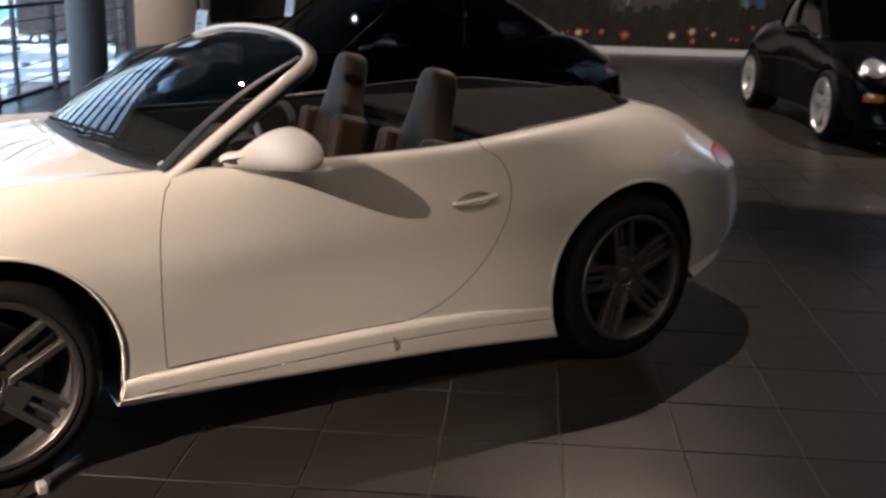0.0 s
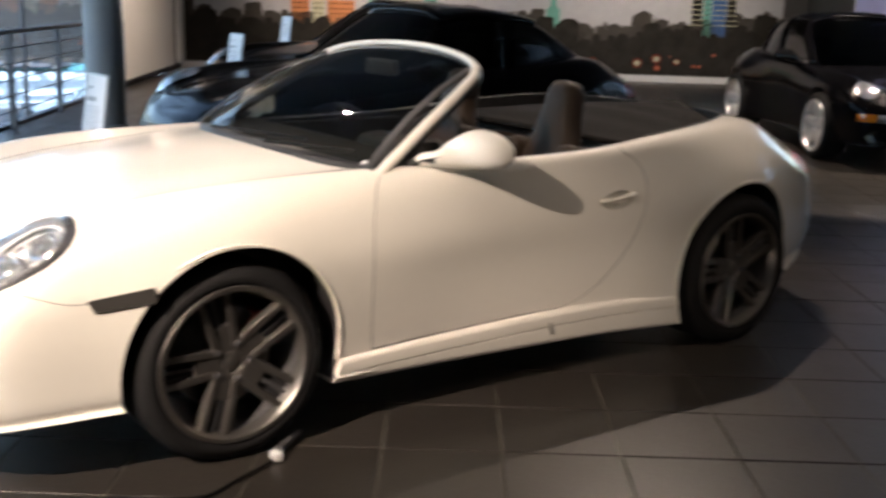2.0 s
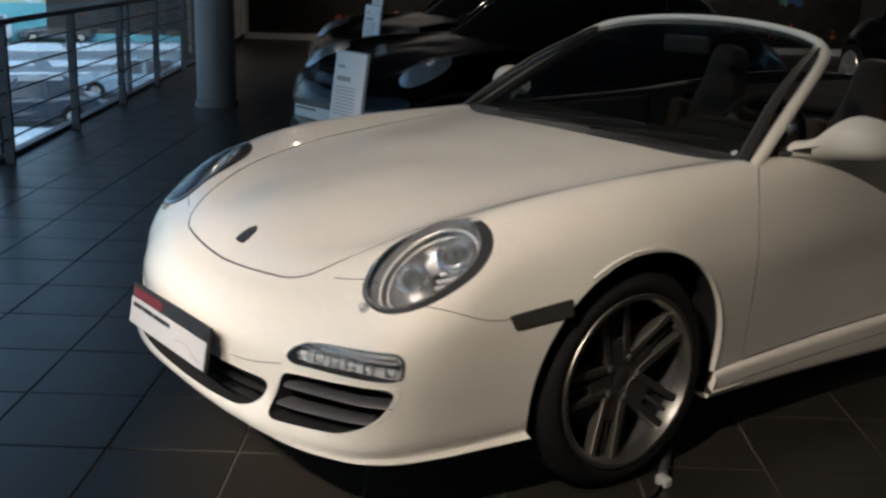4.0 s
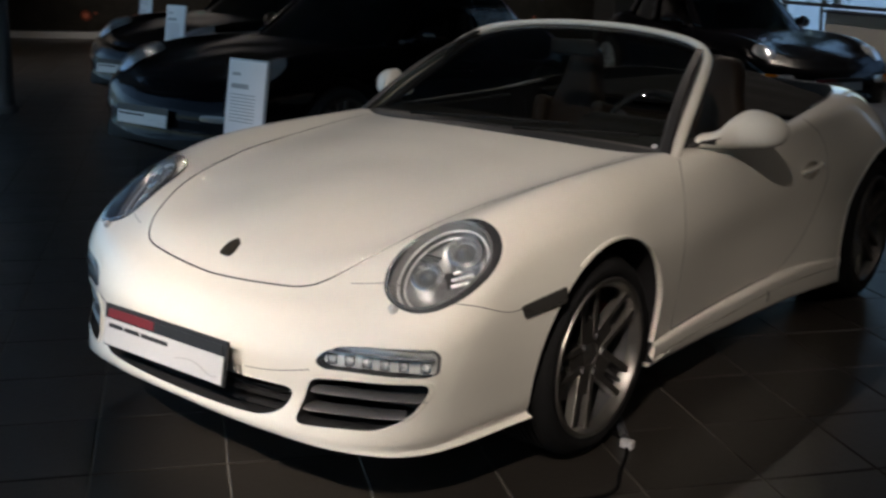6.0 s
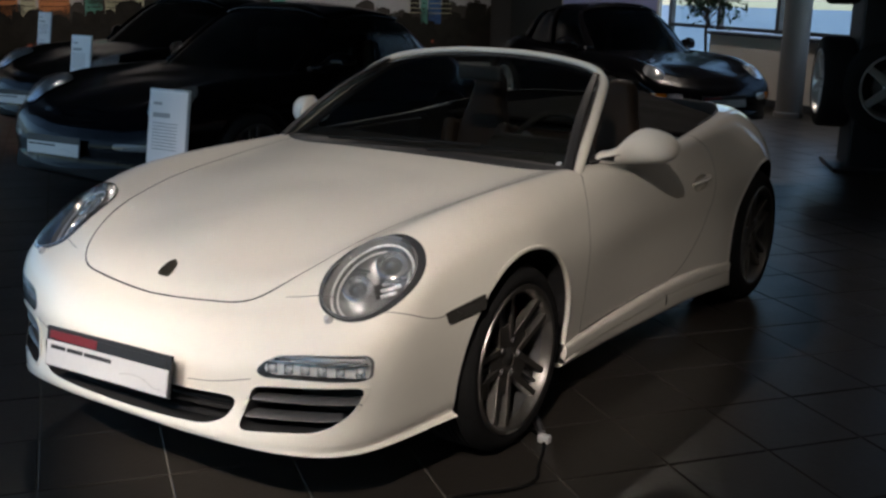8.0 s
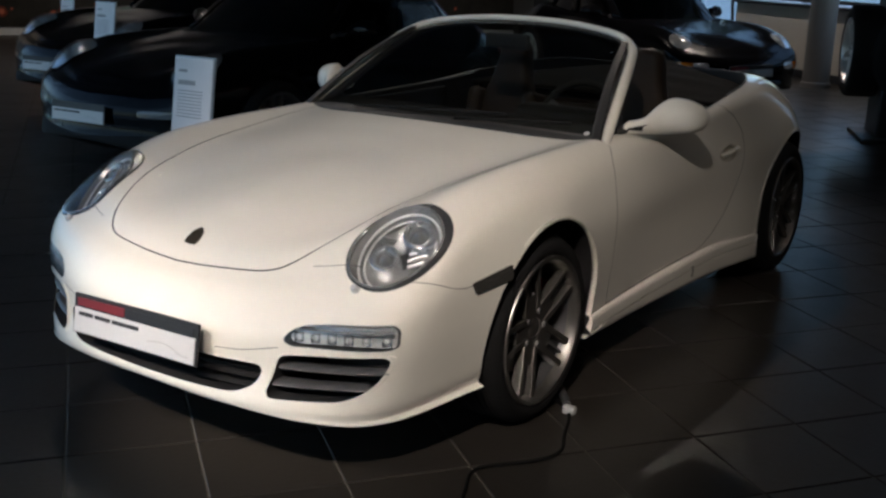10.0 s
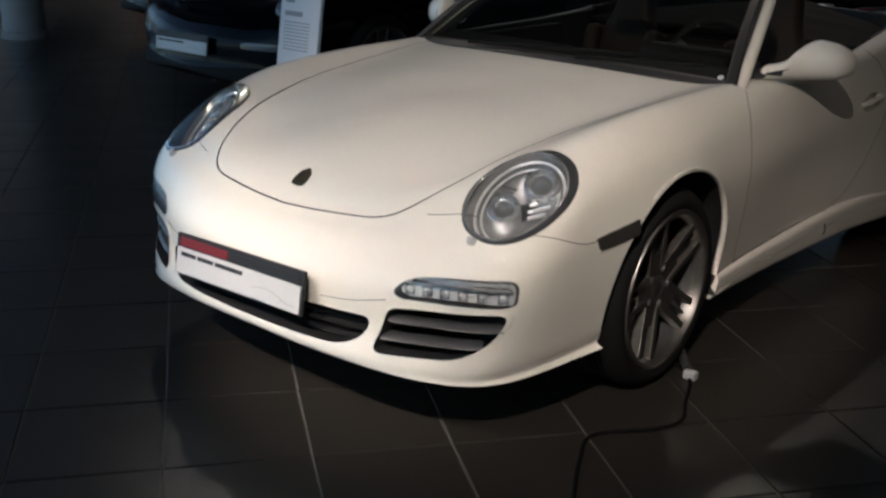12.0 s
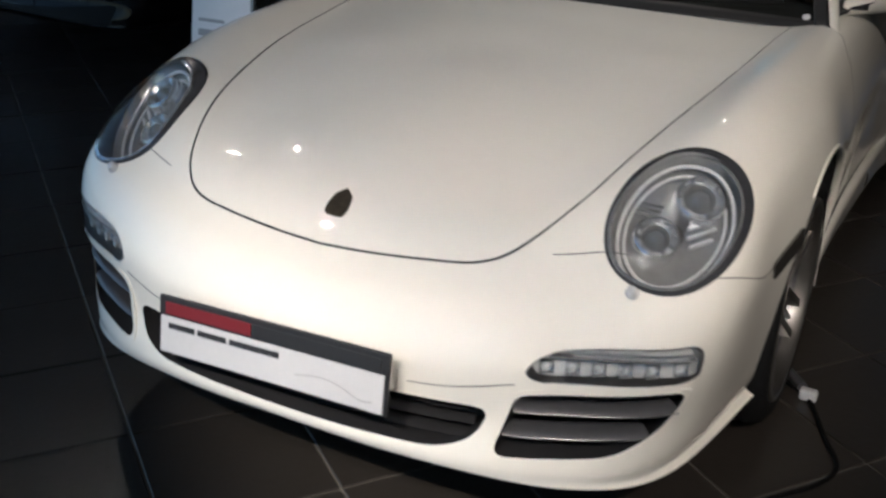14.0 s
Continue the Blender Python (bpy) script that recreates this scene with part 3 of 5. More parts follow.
# ---- sports cars: nose towards -x, front axle at x = 0, left side towards -y ----
BODY = [
    [(-0.8, 0, 0.19), (-0.78, 0, 0.19), (-0.72, 0, 0.18), (-0.6, 0, 0.17), (-0.4, 0, 0.17), (0, 0, 0.17), (0.42, 0, 0.17), (1, 0, 0.17),
     (1.55, 0, 0.17), (1.95, 0, 0.17), (2.35, 0, 0.18), (2.7, 0, 0.2), (2.9, 0, 0.22), (3.05, 0, 0.24), (3.1, 0, 0.24)],
    [(-0.94, 0, 0.246), (-0.924, 0.285, 0.240), (-0.852, 0.53, 0.226), (-0.70, 0.66, 0.214), (-0.4, 0.732, 0.224), (0, 0.796, 0.23), (0.4, 0.75, 0.192), (1, 0.70, 0.186),
     (1.55, 0.72, 0.187), (1.95, 0.77, 0.186), (2.35, 0.906, 0.2), (2.7, 0.803, 0.25), (2.97, 0.67, 0.29), (3.2, 0.412, 0.29), (3.26, 0, 0.29)],
    [(-0.990, 0, 0.282), (-0.972, 0.285, 0.276), (-0.900, 0.54, 0.260), (-0.742, 0.712, 0.246), (-0.395, 0.792, 0.256), (0, 0.827, 0.27), (0.41, 0.8, 0.228), (1, 0.772, 0.222),
     (1.55, 0.812, 0.217), (1.95, 0.874, 0.222), (2.35, 0.931, 0.25), (2.72, 0.824, 0.3), (3.05, 0.711, 0.34), (3.31, 0.464, 0.34), (3.39, 0, 0.34)],
    [(-0.965, 0, 0.365), (-0.946, 0.28, 0.365), (-0.876, 0.53, 0.36), (-0.725, 0.742, 0.355), (-0.385, 0.815, 0.36), (0, 0.852, 0.4), (0.41, 0.812, 0.318), (1, 0.797, 0.292),
     (1.55, 0.826, 0.3), (1.95, 0.892, 0.34), (2.35, 0.937, 0.4), (2.74, 0.829, 0.42), (3.08, 0.721, 0.45), (3.35, 0.474, 0.45), (3.44, 0, 0.45)],
    [(-0.965, 0, 0.47), (-0.945, 0.28, 0.475), (-0.868, 0.54, 0.485), (-0.722, 0.77, 0.495), (-0.385, 0.828, 0.51), (0, 0.862, 0.55), (0.42, 0.833, 0.5), (1, 0.812, 0.5),
     (1.55, 0.832, 0.5), (1.95, 0.888, 0.52), (2.35, 0.934, 0.56), (2.74, 0.824, 0.58), (3.07, 0.716, 0.58), (3.33, 0.474, 0.58), (3.42, 0, 0.58)],
    [(-0.915, 0, 0.552), (-0.893, 0.28, 0.562), (-0.815, 0.53, 0.58), (-0.69, 0.774, 0.6), (-0.37, 0.825, 0.635), (0, 0.855, 0.67), (0.42, 0.833, 0.65), (1, 0.822, 0.65),
     (1.55, 0.833, 0.66), (1.95, 0.882, 0.68), (2.35, 0.911, 0.72), (2.72, 0.809, 0.73), (3.03, 0.695, 0.7), (3.28, 0.464, 0.7), (3.37, 0, 0.7)],
    [(-0.845, 0, 0.597), (-0.82, 0.27, 0.612), (-0.745, 0.5, 0.637), (-0.61, 0.735, 0.69), (-0.35, 0.787, 0.762), (0, 0.806, 0.79), (0.42, 0.789, 0.8), (1, 0.798, 0.8),
     (1.55, 0.807, 0.81), (1.95, 0.818, 0.83), (2.35, 0.818, 0.85), (2.66, 0.752, 0.85), (2.92, 0.628, 0.815), (3.17, 0.412, 0.79), (3.25, 0, 0.79)],
    [(-0.79, 0, 0.638), (-0.765, 0.24, 0.655), (-0.68, 0.45, 0.69), (-0.51, 0.622, 0.778), (-0.27, 0.682, 0.84), (0.03, 0.696, 0.868), (0.45, 0.713, 0.876), (1, 0.76, 0.875),
     (1.55, 0.768, 0.885), (1.95, 0.756, 0.912), (2.35, 0.714, 0.937), (2.62, 0.639, 0.94), (2.83, 0.515, 0.92), (3, 0.34, 0.895), (3.06, 0, 0.89)],
    [(-0.72, 0, 0.683), (-0.69, 0.2, 0.692), (-0.58, 0.36, 0.717), (-0.42, 0.465, 0.768), (-0.2, 0.52, 0.808), (0.1, 0.559, 0.838), (0.48, 0.596, 0.87), (1, 0.659, 0.878),
     (1.55, 0.662, 0.888), (1.95, 0.631, 0.922), (2.3, 0.569, 0.95), (2.53, 0.484, 0.962), (2.68, 0.371, 0.955), (2.82, 0.227, 0.945), (2.86, 0, 0.944)],
    [(-0.6, 0, 0.738), (-0.57, 0.12, 0.742), (-0.46, 0.2, 0.764), (-0.3, 0.25, 0.793), (-0.08, 0.28, 0.824), (0.18, 0.302, 0.855), (0.5, 0.326, 0.885), (1, 0.412, 0.885),
     (1.55, 0.414, 0.895), (1.95, 0.414, 0.93), (2.25, 0.373, 0.962), (2.42, 0.309, 0.972), (2.53, 0.227, 0.972), (2.62, 0.134, 0.97), (2.64, 0, 0.97)],
    [(-0.48, 0, 0.77), (-0.44, 0, 0.778), (-0.34, 0, 0.796), (-0.2, 0, 0.813), (0, 0, 0.849), (0.22, 0, 0.874), (0.5, 0, 0.896), (1, 0, 0.89),
     (1.55, 0, 0.9), (1.95, 0, 0.935), (2.2, 0, 0.967), (2.32, 0, 0.975), (2.4, 0, 0.978), (2.45, 0, 0.979), (2.47, 0, 0.98)],
]
CABIN = [
    [(0.42, 0, 0.885), (0.47, 0.40, 0.88), (0.62, 0.655, 0.87), (1.0, 0.70, 0.87), (1.55, 0.71, 0.875), (2.15, 0.66, 0.90), (2.6, 0.50, 0.935), (2.8, 0.28, 0.945), (2.85, 0, 0.945)],
    [(1.10, 0, 1.275), (1.10, 0.35, 1.262), (1.14, 0.52, 1.215), (1.32, 0.56, 1.235), (1.6, 0.565, 1.24), (1.95, 0.53, 1.215), (2.15, 0.45, 1.20), (2.22, 0.25, 1.222), (2.22, 0, 1.23)],
    [(1.30, 0, 1.298), (1.32, 0, 1.30), (1.38, 0, 1.304), (1.46, 0, 1.308), (1.58, 0, 1.31), (1.74, 0, 1.305), (1.86, 0, 1.296), (1.95, 0, 1.286), (1.98, 0, 1.282)],
]
for st in range(4, 10):      # the crown of bonnet and deck, rounded over the centre line
    (_, h8, z8), (x9, h9, z9) = BODY[8][st], BODY[9][st]
    rise = (z9 - z8) * h9 ** 2 / (h8 ** 2 - h9 ** 2) if h8 > h9 > 0 else 0.0
    BODY[10][st] = (BODY[10][st][0], 0, z9 + max(-0.01, min(0.02, rise)) + (0.0 if h9 else 0.02))
AXLE, WHEEL_R = (0.0, 2.35), (0.322, 0.332)


def cutters(meshes):
    bm = bmesh.new()
    for me in meshes:
        bm.from_mesh(me)
    out = bpy.data.meshes.new("c")
    bm.to_mesh(out)
    bm.free()
    return out


def turned(me, m):
    me.transform(m)
    return me


def cylinder(r, y0, y1, n=64):
    return lathe([(0, y0), (r, y0), (r, y1), (0, y1)], n)


def bar(a, b, wa, wb, ya, yb, depth, bevel=0.004):
    """A spoke in the wheel's plane from a to b, of widths wa and wb, its face at ya and yb."""
    a, b = np.array(a, float), np.array(b, float)
    d = (b - a) / np.linalg.norm(b - a)
    s = np.array((-d[1], d[0]))
    v = []
    for p, w, y in ((a, wa, ya), (b, wb, yb)):
        for sg in (-1, 1):
            q = p + s * sg * w / 2
            e = p + s * sg * (w / 2 + 0.004)
            v += [(q[0], y, q[1]), (e[0], y + depth, e[1])]
    bm = bmesh.new()
    vs = [bm.verts.new(q) for q in v]
    for f in ((0, 2, 3, 1), (4, 5, 7, 6), (0, 1, 5, 4), (2, 6, 7, 3), (0, 4, 6, 2), (1, 3, 7, 5)):
        bm.faces.new([vs[k] for k in f])
    bmesh.ops.recalc_face_normals(bm, faces=bm.faces)
    bmesh.ops.bevel(bm, geom=bm.edges[:], offset=bevel, segments=2, affect="EDGES", profile=0.5)
    return bm


def wheel(car, x, h, side, big, rim_r, width, material, phase, twin=True, caliper=True, tread=0.0):
    """A wheel under a car, with tyre, rim, spokes, hub, disc and caliper as sub-parts."""
    w2 = width / 2
    # On twin-spoke wheels the barrel's darker grey stands in for shade inside the rim.
    hub = part("wheel", lathe([(rim_r - 0.004, -w2 + 0.028), (rim_r - 0.019, -w2 + 0.030), (rim_r - 0.024, -w2 + 0.05),
                               (rim_r - 0.05, w2 - 0.03), (rim_r, w2), (rim_r + 0.01, w2 - 0.01)], 64), M_SATIN if twin else material, car, "alloy wheel with five spoke pairs")
    part("rim_lip", lathe([(rim_r + 0.010, -w2 - 0.001), (rim_r + 0.006, -w2 - 0.009), (rim_r - 0.006, -w2 - 0.008), (rim_r - 0.013, -w2 + 0.002), (rim_r - 0.018, -w2 + 0.030), (rim_r - 0.006, -w2 + 0.034)], 64), material, hub, "rim lip in the same alloy as the spokes")
    hub.matrix_local = pose(x, h * side, big, 0, 0, 0 if side < 0 else 180)
    prof = [(rim_r - 0.004, -w2 + 0.012), (rim_r + 0.012, -w2 - 0.004), (rim_r + 0.03, -w2 - 0.009), (big - 0.035, -w2 - 0.006), (big - 0.014, -w2 + 0.008), (big - 0.003, -w2 + 0.03)]
    for k in range(7):
        y = -w2 + 0.045 + k * (width - 0.09) / 6
        prof += [(big, y - 0.008), (big, y + 0.004), (big - 0.007, y + 0.006), (big - 0.007, y + 0.010)] if k < 6 else [(big, y)]
    prof += [(big - 0.012, w2 - 0.01), (big - 0.04, w2 + 0.004), (rim_r, w2 - 0.01)]
    part("tyre", lathe(prof, 72), M_RUBBER, hub, "black low-profile tyre")
    y = -w2 + 0.012
    for k in range(5):
        a = radians(phase + 72 * k)
        c, s = np.array((math.cos(a), math.sin(a))), np.array((-math.sin(a), math.cos(a)))
        r0, r1 = 0.045, rim_r - 0.010
        if twin:
            for sg in (-1, 1):
                part("spoke", bar(c * r0 + s * sg * 0.034, c * r1 + s * sg * 0.044, 0.025, 0.021, y + 0.020, y - 0.004, 0.032, 0.003), material, hub)
            # Darker rib and black backing put the slots' shade into colour.
            part("spoke_rib", bar(c * r0, c * r1, 0.012, 0.010, y + 0.028, y + 0.010, 0.020, 0.002), M_SATIN, hub, "darker rib between the spoke pair")
            part("spoke_web", bar(c * r0, c * (r0 + (r1 - r0) * 0.42), 0.070, 0.074, y + 0.022, y + 0.018, 0.02, 0.002), material, hub)
            part("slot_shade_back", bar(c * r0, c * r1, 0.066, 0.088, y + 0.040, y + 0.026, 0.012, 0.002), M_TRIM, hub)
        else:
            part("spoke", bar(c * r0, c * r1, 0.075, 0.060, y + 0.016, y - 0.004, 0.04, 0.008), material, hub)
        b = c * 0.0 + np.array((math.cos(a + 0.628), math.sin(a + 0.628))) * 0.062
        bolt = lathe([(0, y + 0.012), (0.008, y + 0.012), (0.011, y + 0.018), (0.011, y + 0.04)], 8)
        part("wheel_bolt", turned(bolt, Matrix.Translation((b[0], 0, b[1]))), M_SATIN, hub)
    part("hub", lathe([(0, y + 0.020), (0.030, y + 0.021), (0.036, y + 0.026), (0.040, y + 0.022), (0.080, y + 0.026), (0.088, y + 0.034), (0.088, y + 0.06), (0, y + 0.06)], 40), material, hub, "hub with centre cap")
    part("brake_disc", lathe([(0.075, -w2 + 0.10), (0.165, -w2 + 0.10), (0.167, -w2 + 0.125), (0.075, -w2 + 0.125)], 48, closed=True), M_DISC, hub, "steel brake disc")
    if caliper:
        out = [(r * math.cos(a), r * math.sin(a)) for r, sp in ((0.188, 1), (0.105, -1)) for a in np.linspace(radians(28) - 0.36 * sp, radians(28) + 0.36 * sp, 9)]
        cal = prism(rounded(out, 0.01, 3), -w2 + 0.068, -w2 + 0.155, "Y")
        part("brake_caliper", soften(cal, 30), M_RED, hub, "red brake caliper")
    return hub


def body_of(kx=1.0, ni=110, nk=70):
    return shell([[(x * kx, y, z) for x, y, z in r] for r in BODY], ni, nk)


def wells(kx, h0=0.56):
    out = []
    for x, r in zip(AXLE, (0.372, 0.392)):
        for sg in (-1, 1):
            c = cylinder(r, min(h0 * sg, 1.2 * sg), max(h0 * sg, 1.2 * sg))
            out.append(turned(c, Matrix.Translation((x * kx + (0.008 if x < 1 else 0.0), 0, 0.328))))
    return out


def cabin_piece(kx, kz, t0, t1, v0, v1, both, n=14, m=8, sg=1):
    """A piece of the glasshouse between two stations and two heights (0 belt, 1 roof edge, 2 spine)."""
    rows = np.array(CABIN)
    verts, ts = [], np.linspace(t0, t1, n)
    if both:
        ts = np.concatenate([ts[::-1], ts[1:]]) if t0 == 0 else np.concatenate([ts, ts[::-1][1:]])
    for k, v in enumerate(np.linspace(v0, v1, m)):
        for j, t in enumerate(ts):
            col = np.stack([curve_at(r, [t])[0] for r in rows])
            p = curve_at(col, [v])[0]
            half = len(ts) // 2
            g = sg if not both else (-1 if j < half else 1)
            verts.append((p[0] * kx, p[1] * g, 0.885 + (p[2] - 0.885) * kz))
    q = len(ts)
    return soften(raw(verts, [(i * q + j, i * q + j + 1, (i + 1) * q + j + 1, (i + 1) * q + j) for i in range(m - 1) for j in range(q - 1)]), 60)


def thicken(ob, d):
    mod = ob.modifiers.new("thickness", "SOLIDIFY")
    mod.thickness, mod.offset = d, -1
    return ob


MIRROR = [(0.720, 0.775, 0.899, 0.026, 0.015), (0.725, 0.780, 0.900, 0.050, 0.026), (0.752, 0.800, 0.904, 0.058, 0.028), (0.782, 0.838, 0.911, 0.078, 0.037), (0.806, 0.882, 0.927, 0.092, 0.058),
          (0.836, 0.915, 0.938, 0.092, 0.070), (0.88, 0.930, 0.940, 0.084, 0.067), (0.92, 0.942, 0.938, 0.070, 0.059), (0.95, 0.955, 0.936, 0.050, 0.043), (0.965, 0.965, 0.935, 0.026, 0.022), (0.968, 0.968, 0.935, 0.004, 0.004)]


def side_mirror(car, paint, kx=1.0):
    """Two door mirrors: a drop-shaped pod whose foot runs into the door corner with a slot under it, the glass facing back."""
    for sg in (-1, 1):
        verts, nv, nu = [], 28, 40
        for y, xc, zc, rx, rz in spaced(MIRROR, nu):
            for j in range(nv):
                a = 2 * math.pi * j / nv
                c, s_ = math.cos(a), math.sin(a)
                x = xc + rx * math.copysign(abs(c) ** 0.85, c) * (1.0 if c < 0 else 0.45)
                verts.append((x * kx, y * sg, zc + rz * math.copysign(abs(s_) ** 0.9, s_) * (1.06 if s_ > 0 else 0.92)))
        faces = [(i * nv + j, i * nv + (j + 1) % nv, (i + 1) * nv + (j + 1) % nv, (i + 1) * nv + j) for i in range(nu - 1) for j in range(nv)]
        faces += [tuple(range(nv)), tuple((nu - 1) * nv + j for j in reversed(range(nv)))]
        pod = raw(verts, faces)
        bm = bmesh.new()
        bm.from_mesh(pod)
        bmesh.ops.recalc_face_normals(bm, faces=bm.faces)
        bm.to_mesh(pod)
        bm.free()
        for q in (paint, M_TRIM):
            pod.materials.append(q)
        slot = [(0.740 * sg, 0.898), (0.786 * sg, 0.895), (0.789 * sg, 0.913), (0.806 * sg, 0.922), (0.786 * sg, 0.917), (0.742 * sg, 0.905)]
        pod = carve(pod, prism(slot, 0.6 * kx, (0.845 if kx == 1.0 else 0.83) * kx, "X"), slot=1)
        ob = part("side_mirror", soften(pod, 38), None, car, "rounded door mirror in body colour")
        foot = [(0.74 * kx, 0.69 * sg, 0.885), (0.765 * kx, 0.72 * sg, 0.898), (0.80 * kx, 0.76 * sg, 0.905)]
        part("mirror_foot", tube(spaced(foot, 12), 0.036, 0.018, 12), M_TRIM, ob, "black mirror foot on the door corner")
        part("mirror_glass", turned(prism(oval(0.085, 0.052, 2.6, 32), 0, 0.004, "X"), pose(0.968 * kx, 0.868 * sg, 0.938, 0, 0, 5 * sg)), M_MIRROR, ob)


def plate(car, x, z, tilt, label, red=True):
    """A show plate: white sheet, dark band with red field above, bars in place of its line of words."""
    p = part("show_plate", box((0.010, 0.548, 0.125), (0, 0, 0), 0.003), M_TRIM, car, label)
    p.matrix_local = pose(x, 0.012, z, 0, tilt, 0) @ pose(0, 0, 0, -1.5, 0, 0)
    part("plate_sheet", box((0.004, 0.533, 0.078), (-0.0065, 0, -0.019), 0.001), M_PLATE, p)
    if red:
        part("red_field", box((0.003, 0.215, 0.026), (-0.0065, 0.148, 0.038), 0.001), M_PLATE_RED, p)
        part("dark_field", box((0.003, 0.295, 0.026), (-0.0065, -0.110, 0.038), 0.001), M_TRIM, p)
    for y0, y1 in ((0.245, 0.178), (0.170, 0.098), (0.090, -0.030)):
        part("printed_bar", box((0.001, y0 - y1, 0.012), (-0.0092, (y0 + y1) / 2, 0.002)), M_INK, p)
    line = tube(spaced([(-0.0092, -0.07, -0.026), (-0.0092, -0.12, -0.018), (-0.0092, -0.165, -0.022), (-0.0092, -0.215, -0.040), (-0.0092, -0.245, -0.038)], 20), 0.0012, n=5)
    part("printed_silhouette", line, M_GREYINK, p)
    return p


def dark_coupe(name, label, m, kx, kz, rim, lamp_label, upright=False, group=""):
    """A black closed sports car seen farther off."""
    car = thing(name, label, "car", m, group)
    me = body_of(kx, 84, 52)
    skin = tree_of(me)
    for q in (M_BLACK, M_TRIM):
        me.materials.append(q)
    me = carve(me, cutters(wells(kx)), slot=1)
    part("body", soften(me, 40), None, car)
    for x, big, h, w in zip(AXLE, WHEEL_R, (0.75, 0.775), (0.235, 0.29)):
        for sg in (-1, 1):
            wheel(car, x * kx, h, sg, big, 0.245, w, rim, 20, twin=not upright, caliper=False)
    thicken(part("roof", cabin_piece(kx, kz, 0, 8, 1.0, 2.0, True, 30), M_BLACK, car), 0.025)
    part("windscreen", cabin_piece(kx, kz, 0, 1.93, 0, 1.0, True), M_TINT, car, "dark windscreen glass")
    part("rear_window", cabin_piece(kx, kz, 6.3, 8, 0, 1.0, True), M_TINT, car)
    for sg in (-1, 1):
        for a, b in ((2.25, 3.95), (4.1, 5.3)):
            part("side_window", cabin_piece(kx, kz, a, b, 0.02, 0.97, False, sg=sg), M_TINT, car)
        for a, b in ((1.9, 2.28), (3.92, 4.13), (5.27, 6.35)):
            thicken(part("pillar", cabin_piece(kx, kz, a, b, -0.02, 1.02, False, 6, sg=sg), M_BLACK, car), 0.03)
        part("seat", box((0.14, 0.48, 0.62), (1.62 * kx, 0.36 * sg, 0.82), 0.05, 3), M_SEAT, car, "dark leather seat back")
        if upright:
            c, a, b, n = (-0.53 * kx, 0.635 * sg, 0.685), (0.10, 0, 0.12), (0, 1, 0), (-0.85, 0.12 * sg, 0.5)
            ring, lens = oval(0.135, 0.118), oval(0.122, 0.106)
        else:
            c, a, b, n = (-0.50 * kx, 0.625 * sg, 0.69), (0.36, 0.03 * sg, 0.2), (0.2, 0.21 * sg, 0.06), (-0.52, 0.34 * sg, 0.78)
            ring, lens = oval(0.20, 0.135, 2.2), oval(0.19, 0.125, 2.2)
        lamp = part("headlight", patch(skin, c, a, b, n, lens, 0.006, rings=6, dome=0.02), M_BOWL, car, lamp_label)
        part("lamp_lens", patch(skin, c, a, b, n, lens, 0.014, rings=6, dome=0.03), M_CLEAR, lamp)
        part("lamp_ring", patch(skin, c, a, b, n, ring, 0.007, inner=0.9, rings=2), M_BLACK, lamp)
        part("tail_light", patch(skin, (3.16 * kx, 0.70 * sg, 0.70), (0.2, -0.2 * sg, 0), (0, 0, 1), (0.8, 0.6 * sg, 0.1), oval(0.17, 0.055, 2.6), 0.005), M_REDLENS, car, "red tail light")
        if upright:
            part("indicator", patch(skin, (-0.80 * kx, 0.61 * sg, 0.485), (0.25, 0.5 * sg, 0), (0, 0, 1), (-0.85, 0.5 * sg, 0), [(u + 0.085, v) for u, v in oval(0.085, 0.036, 5)], 0.006), M_AMBER, car, "amber front indicator")
            part("parking_lamp", patch(skin, (-0.80 * kx, 0.61 * sg, 0.485), (0.25, 0.5 * sg, 0), (0, 0, 1), (-0.85, 0.5 * sg, 0), [(u - 0.085, v) for u, v in oval(0.082, 0.036, 5)], 0.006), M_BOWL, car, "clear front lamp")
        else:
            part("front_lamp", patch(skin, (-0.84 * kx, 0.60 * sg, 0.47), (0.25, 0.5 * sg, 0), (0, 0, 1), (-0.85, 0.5 * sg, 0), oval(0.14, 0.022, 4), 0.006), M_SMOKE, car, "dark front lamp strip")
    # Added dull patch: keeps floor reflections from brightening the saloons' lower nose.
    if not upright:
        part("lower_intake", patch(skin, (-0.98 * kx, 0, 0.29), (0, 1, 0), (0, 0, 1), (-1, 0, 0), rounded([(-0.62, 0.055), (0.62, 0.055), (0.58, -0.05), (-0.58, -0.05)], 0.03), 0.005, rings=8), M_RUBBER, car, "dull black patch as a lower intake, added to damp nose reflections")
    side_mirror(car, M_BLACK, kx)
    plate(car, -0.99 * kx, 0.44, 6, "white show plate with printed bars", upright)
    return car

# ---- the white cabriolet ----
cab = thing("white_cabriolet", "cream-white open sports cabriolet with its black roof stowed, on dark tiles", "car")
shape = body_of(1.0, 140, 92)
skin = tree_of(shape)
for q in (M_WHITE, M_TRIM):
    shape.materials.append(q)

# headlight frames: centre, long axis, cross axis, outward
LAMP = [((-0.584, 0.657 * sg, 0.706), (0.25, 0.065 * sg, 0.215), (0.2, 0.9 * sg, 0.06), (-0.63, 0.30 * sg, 0.72)) for sg in (-1, 1)]
LAMP_A, LAMP_B = 0.181, 0.127
GRILLE = [(0.474, 0.428), (0.754, 0.438), (0.735, 0.385), (0.702, 0.336), (0.648, 0.302), (0.440, 0.298)]
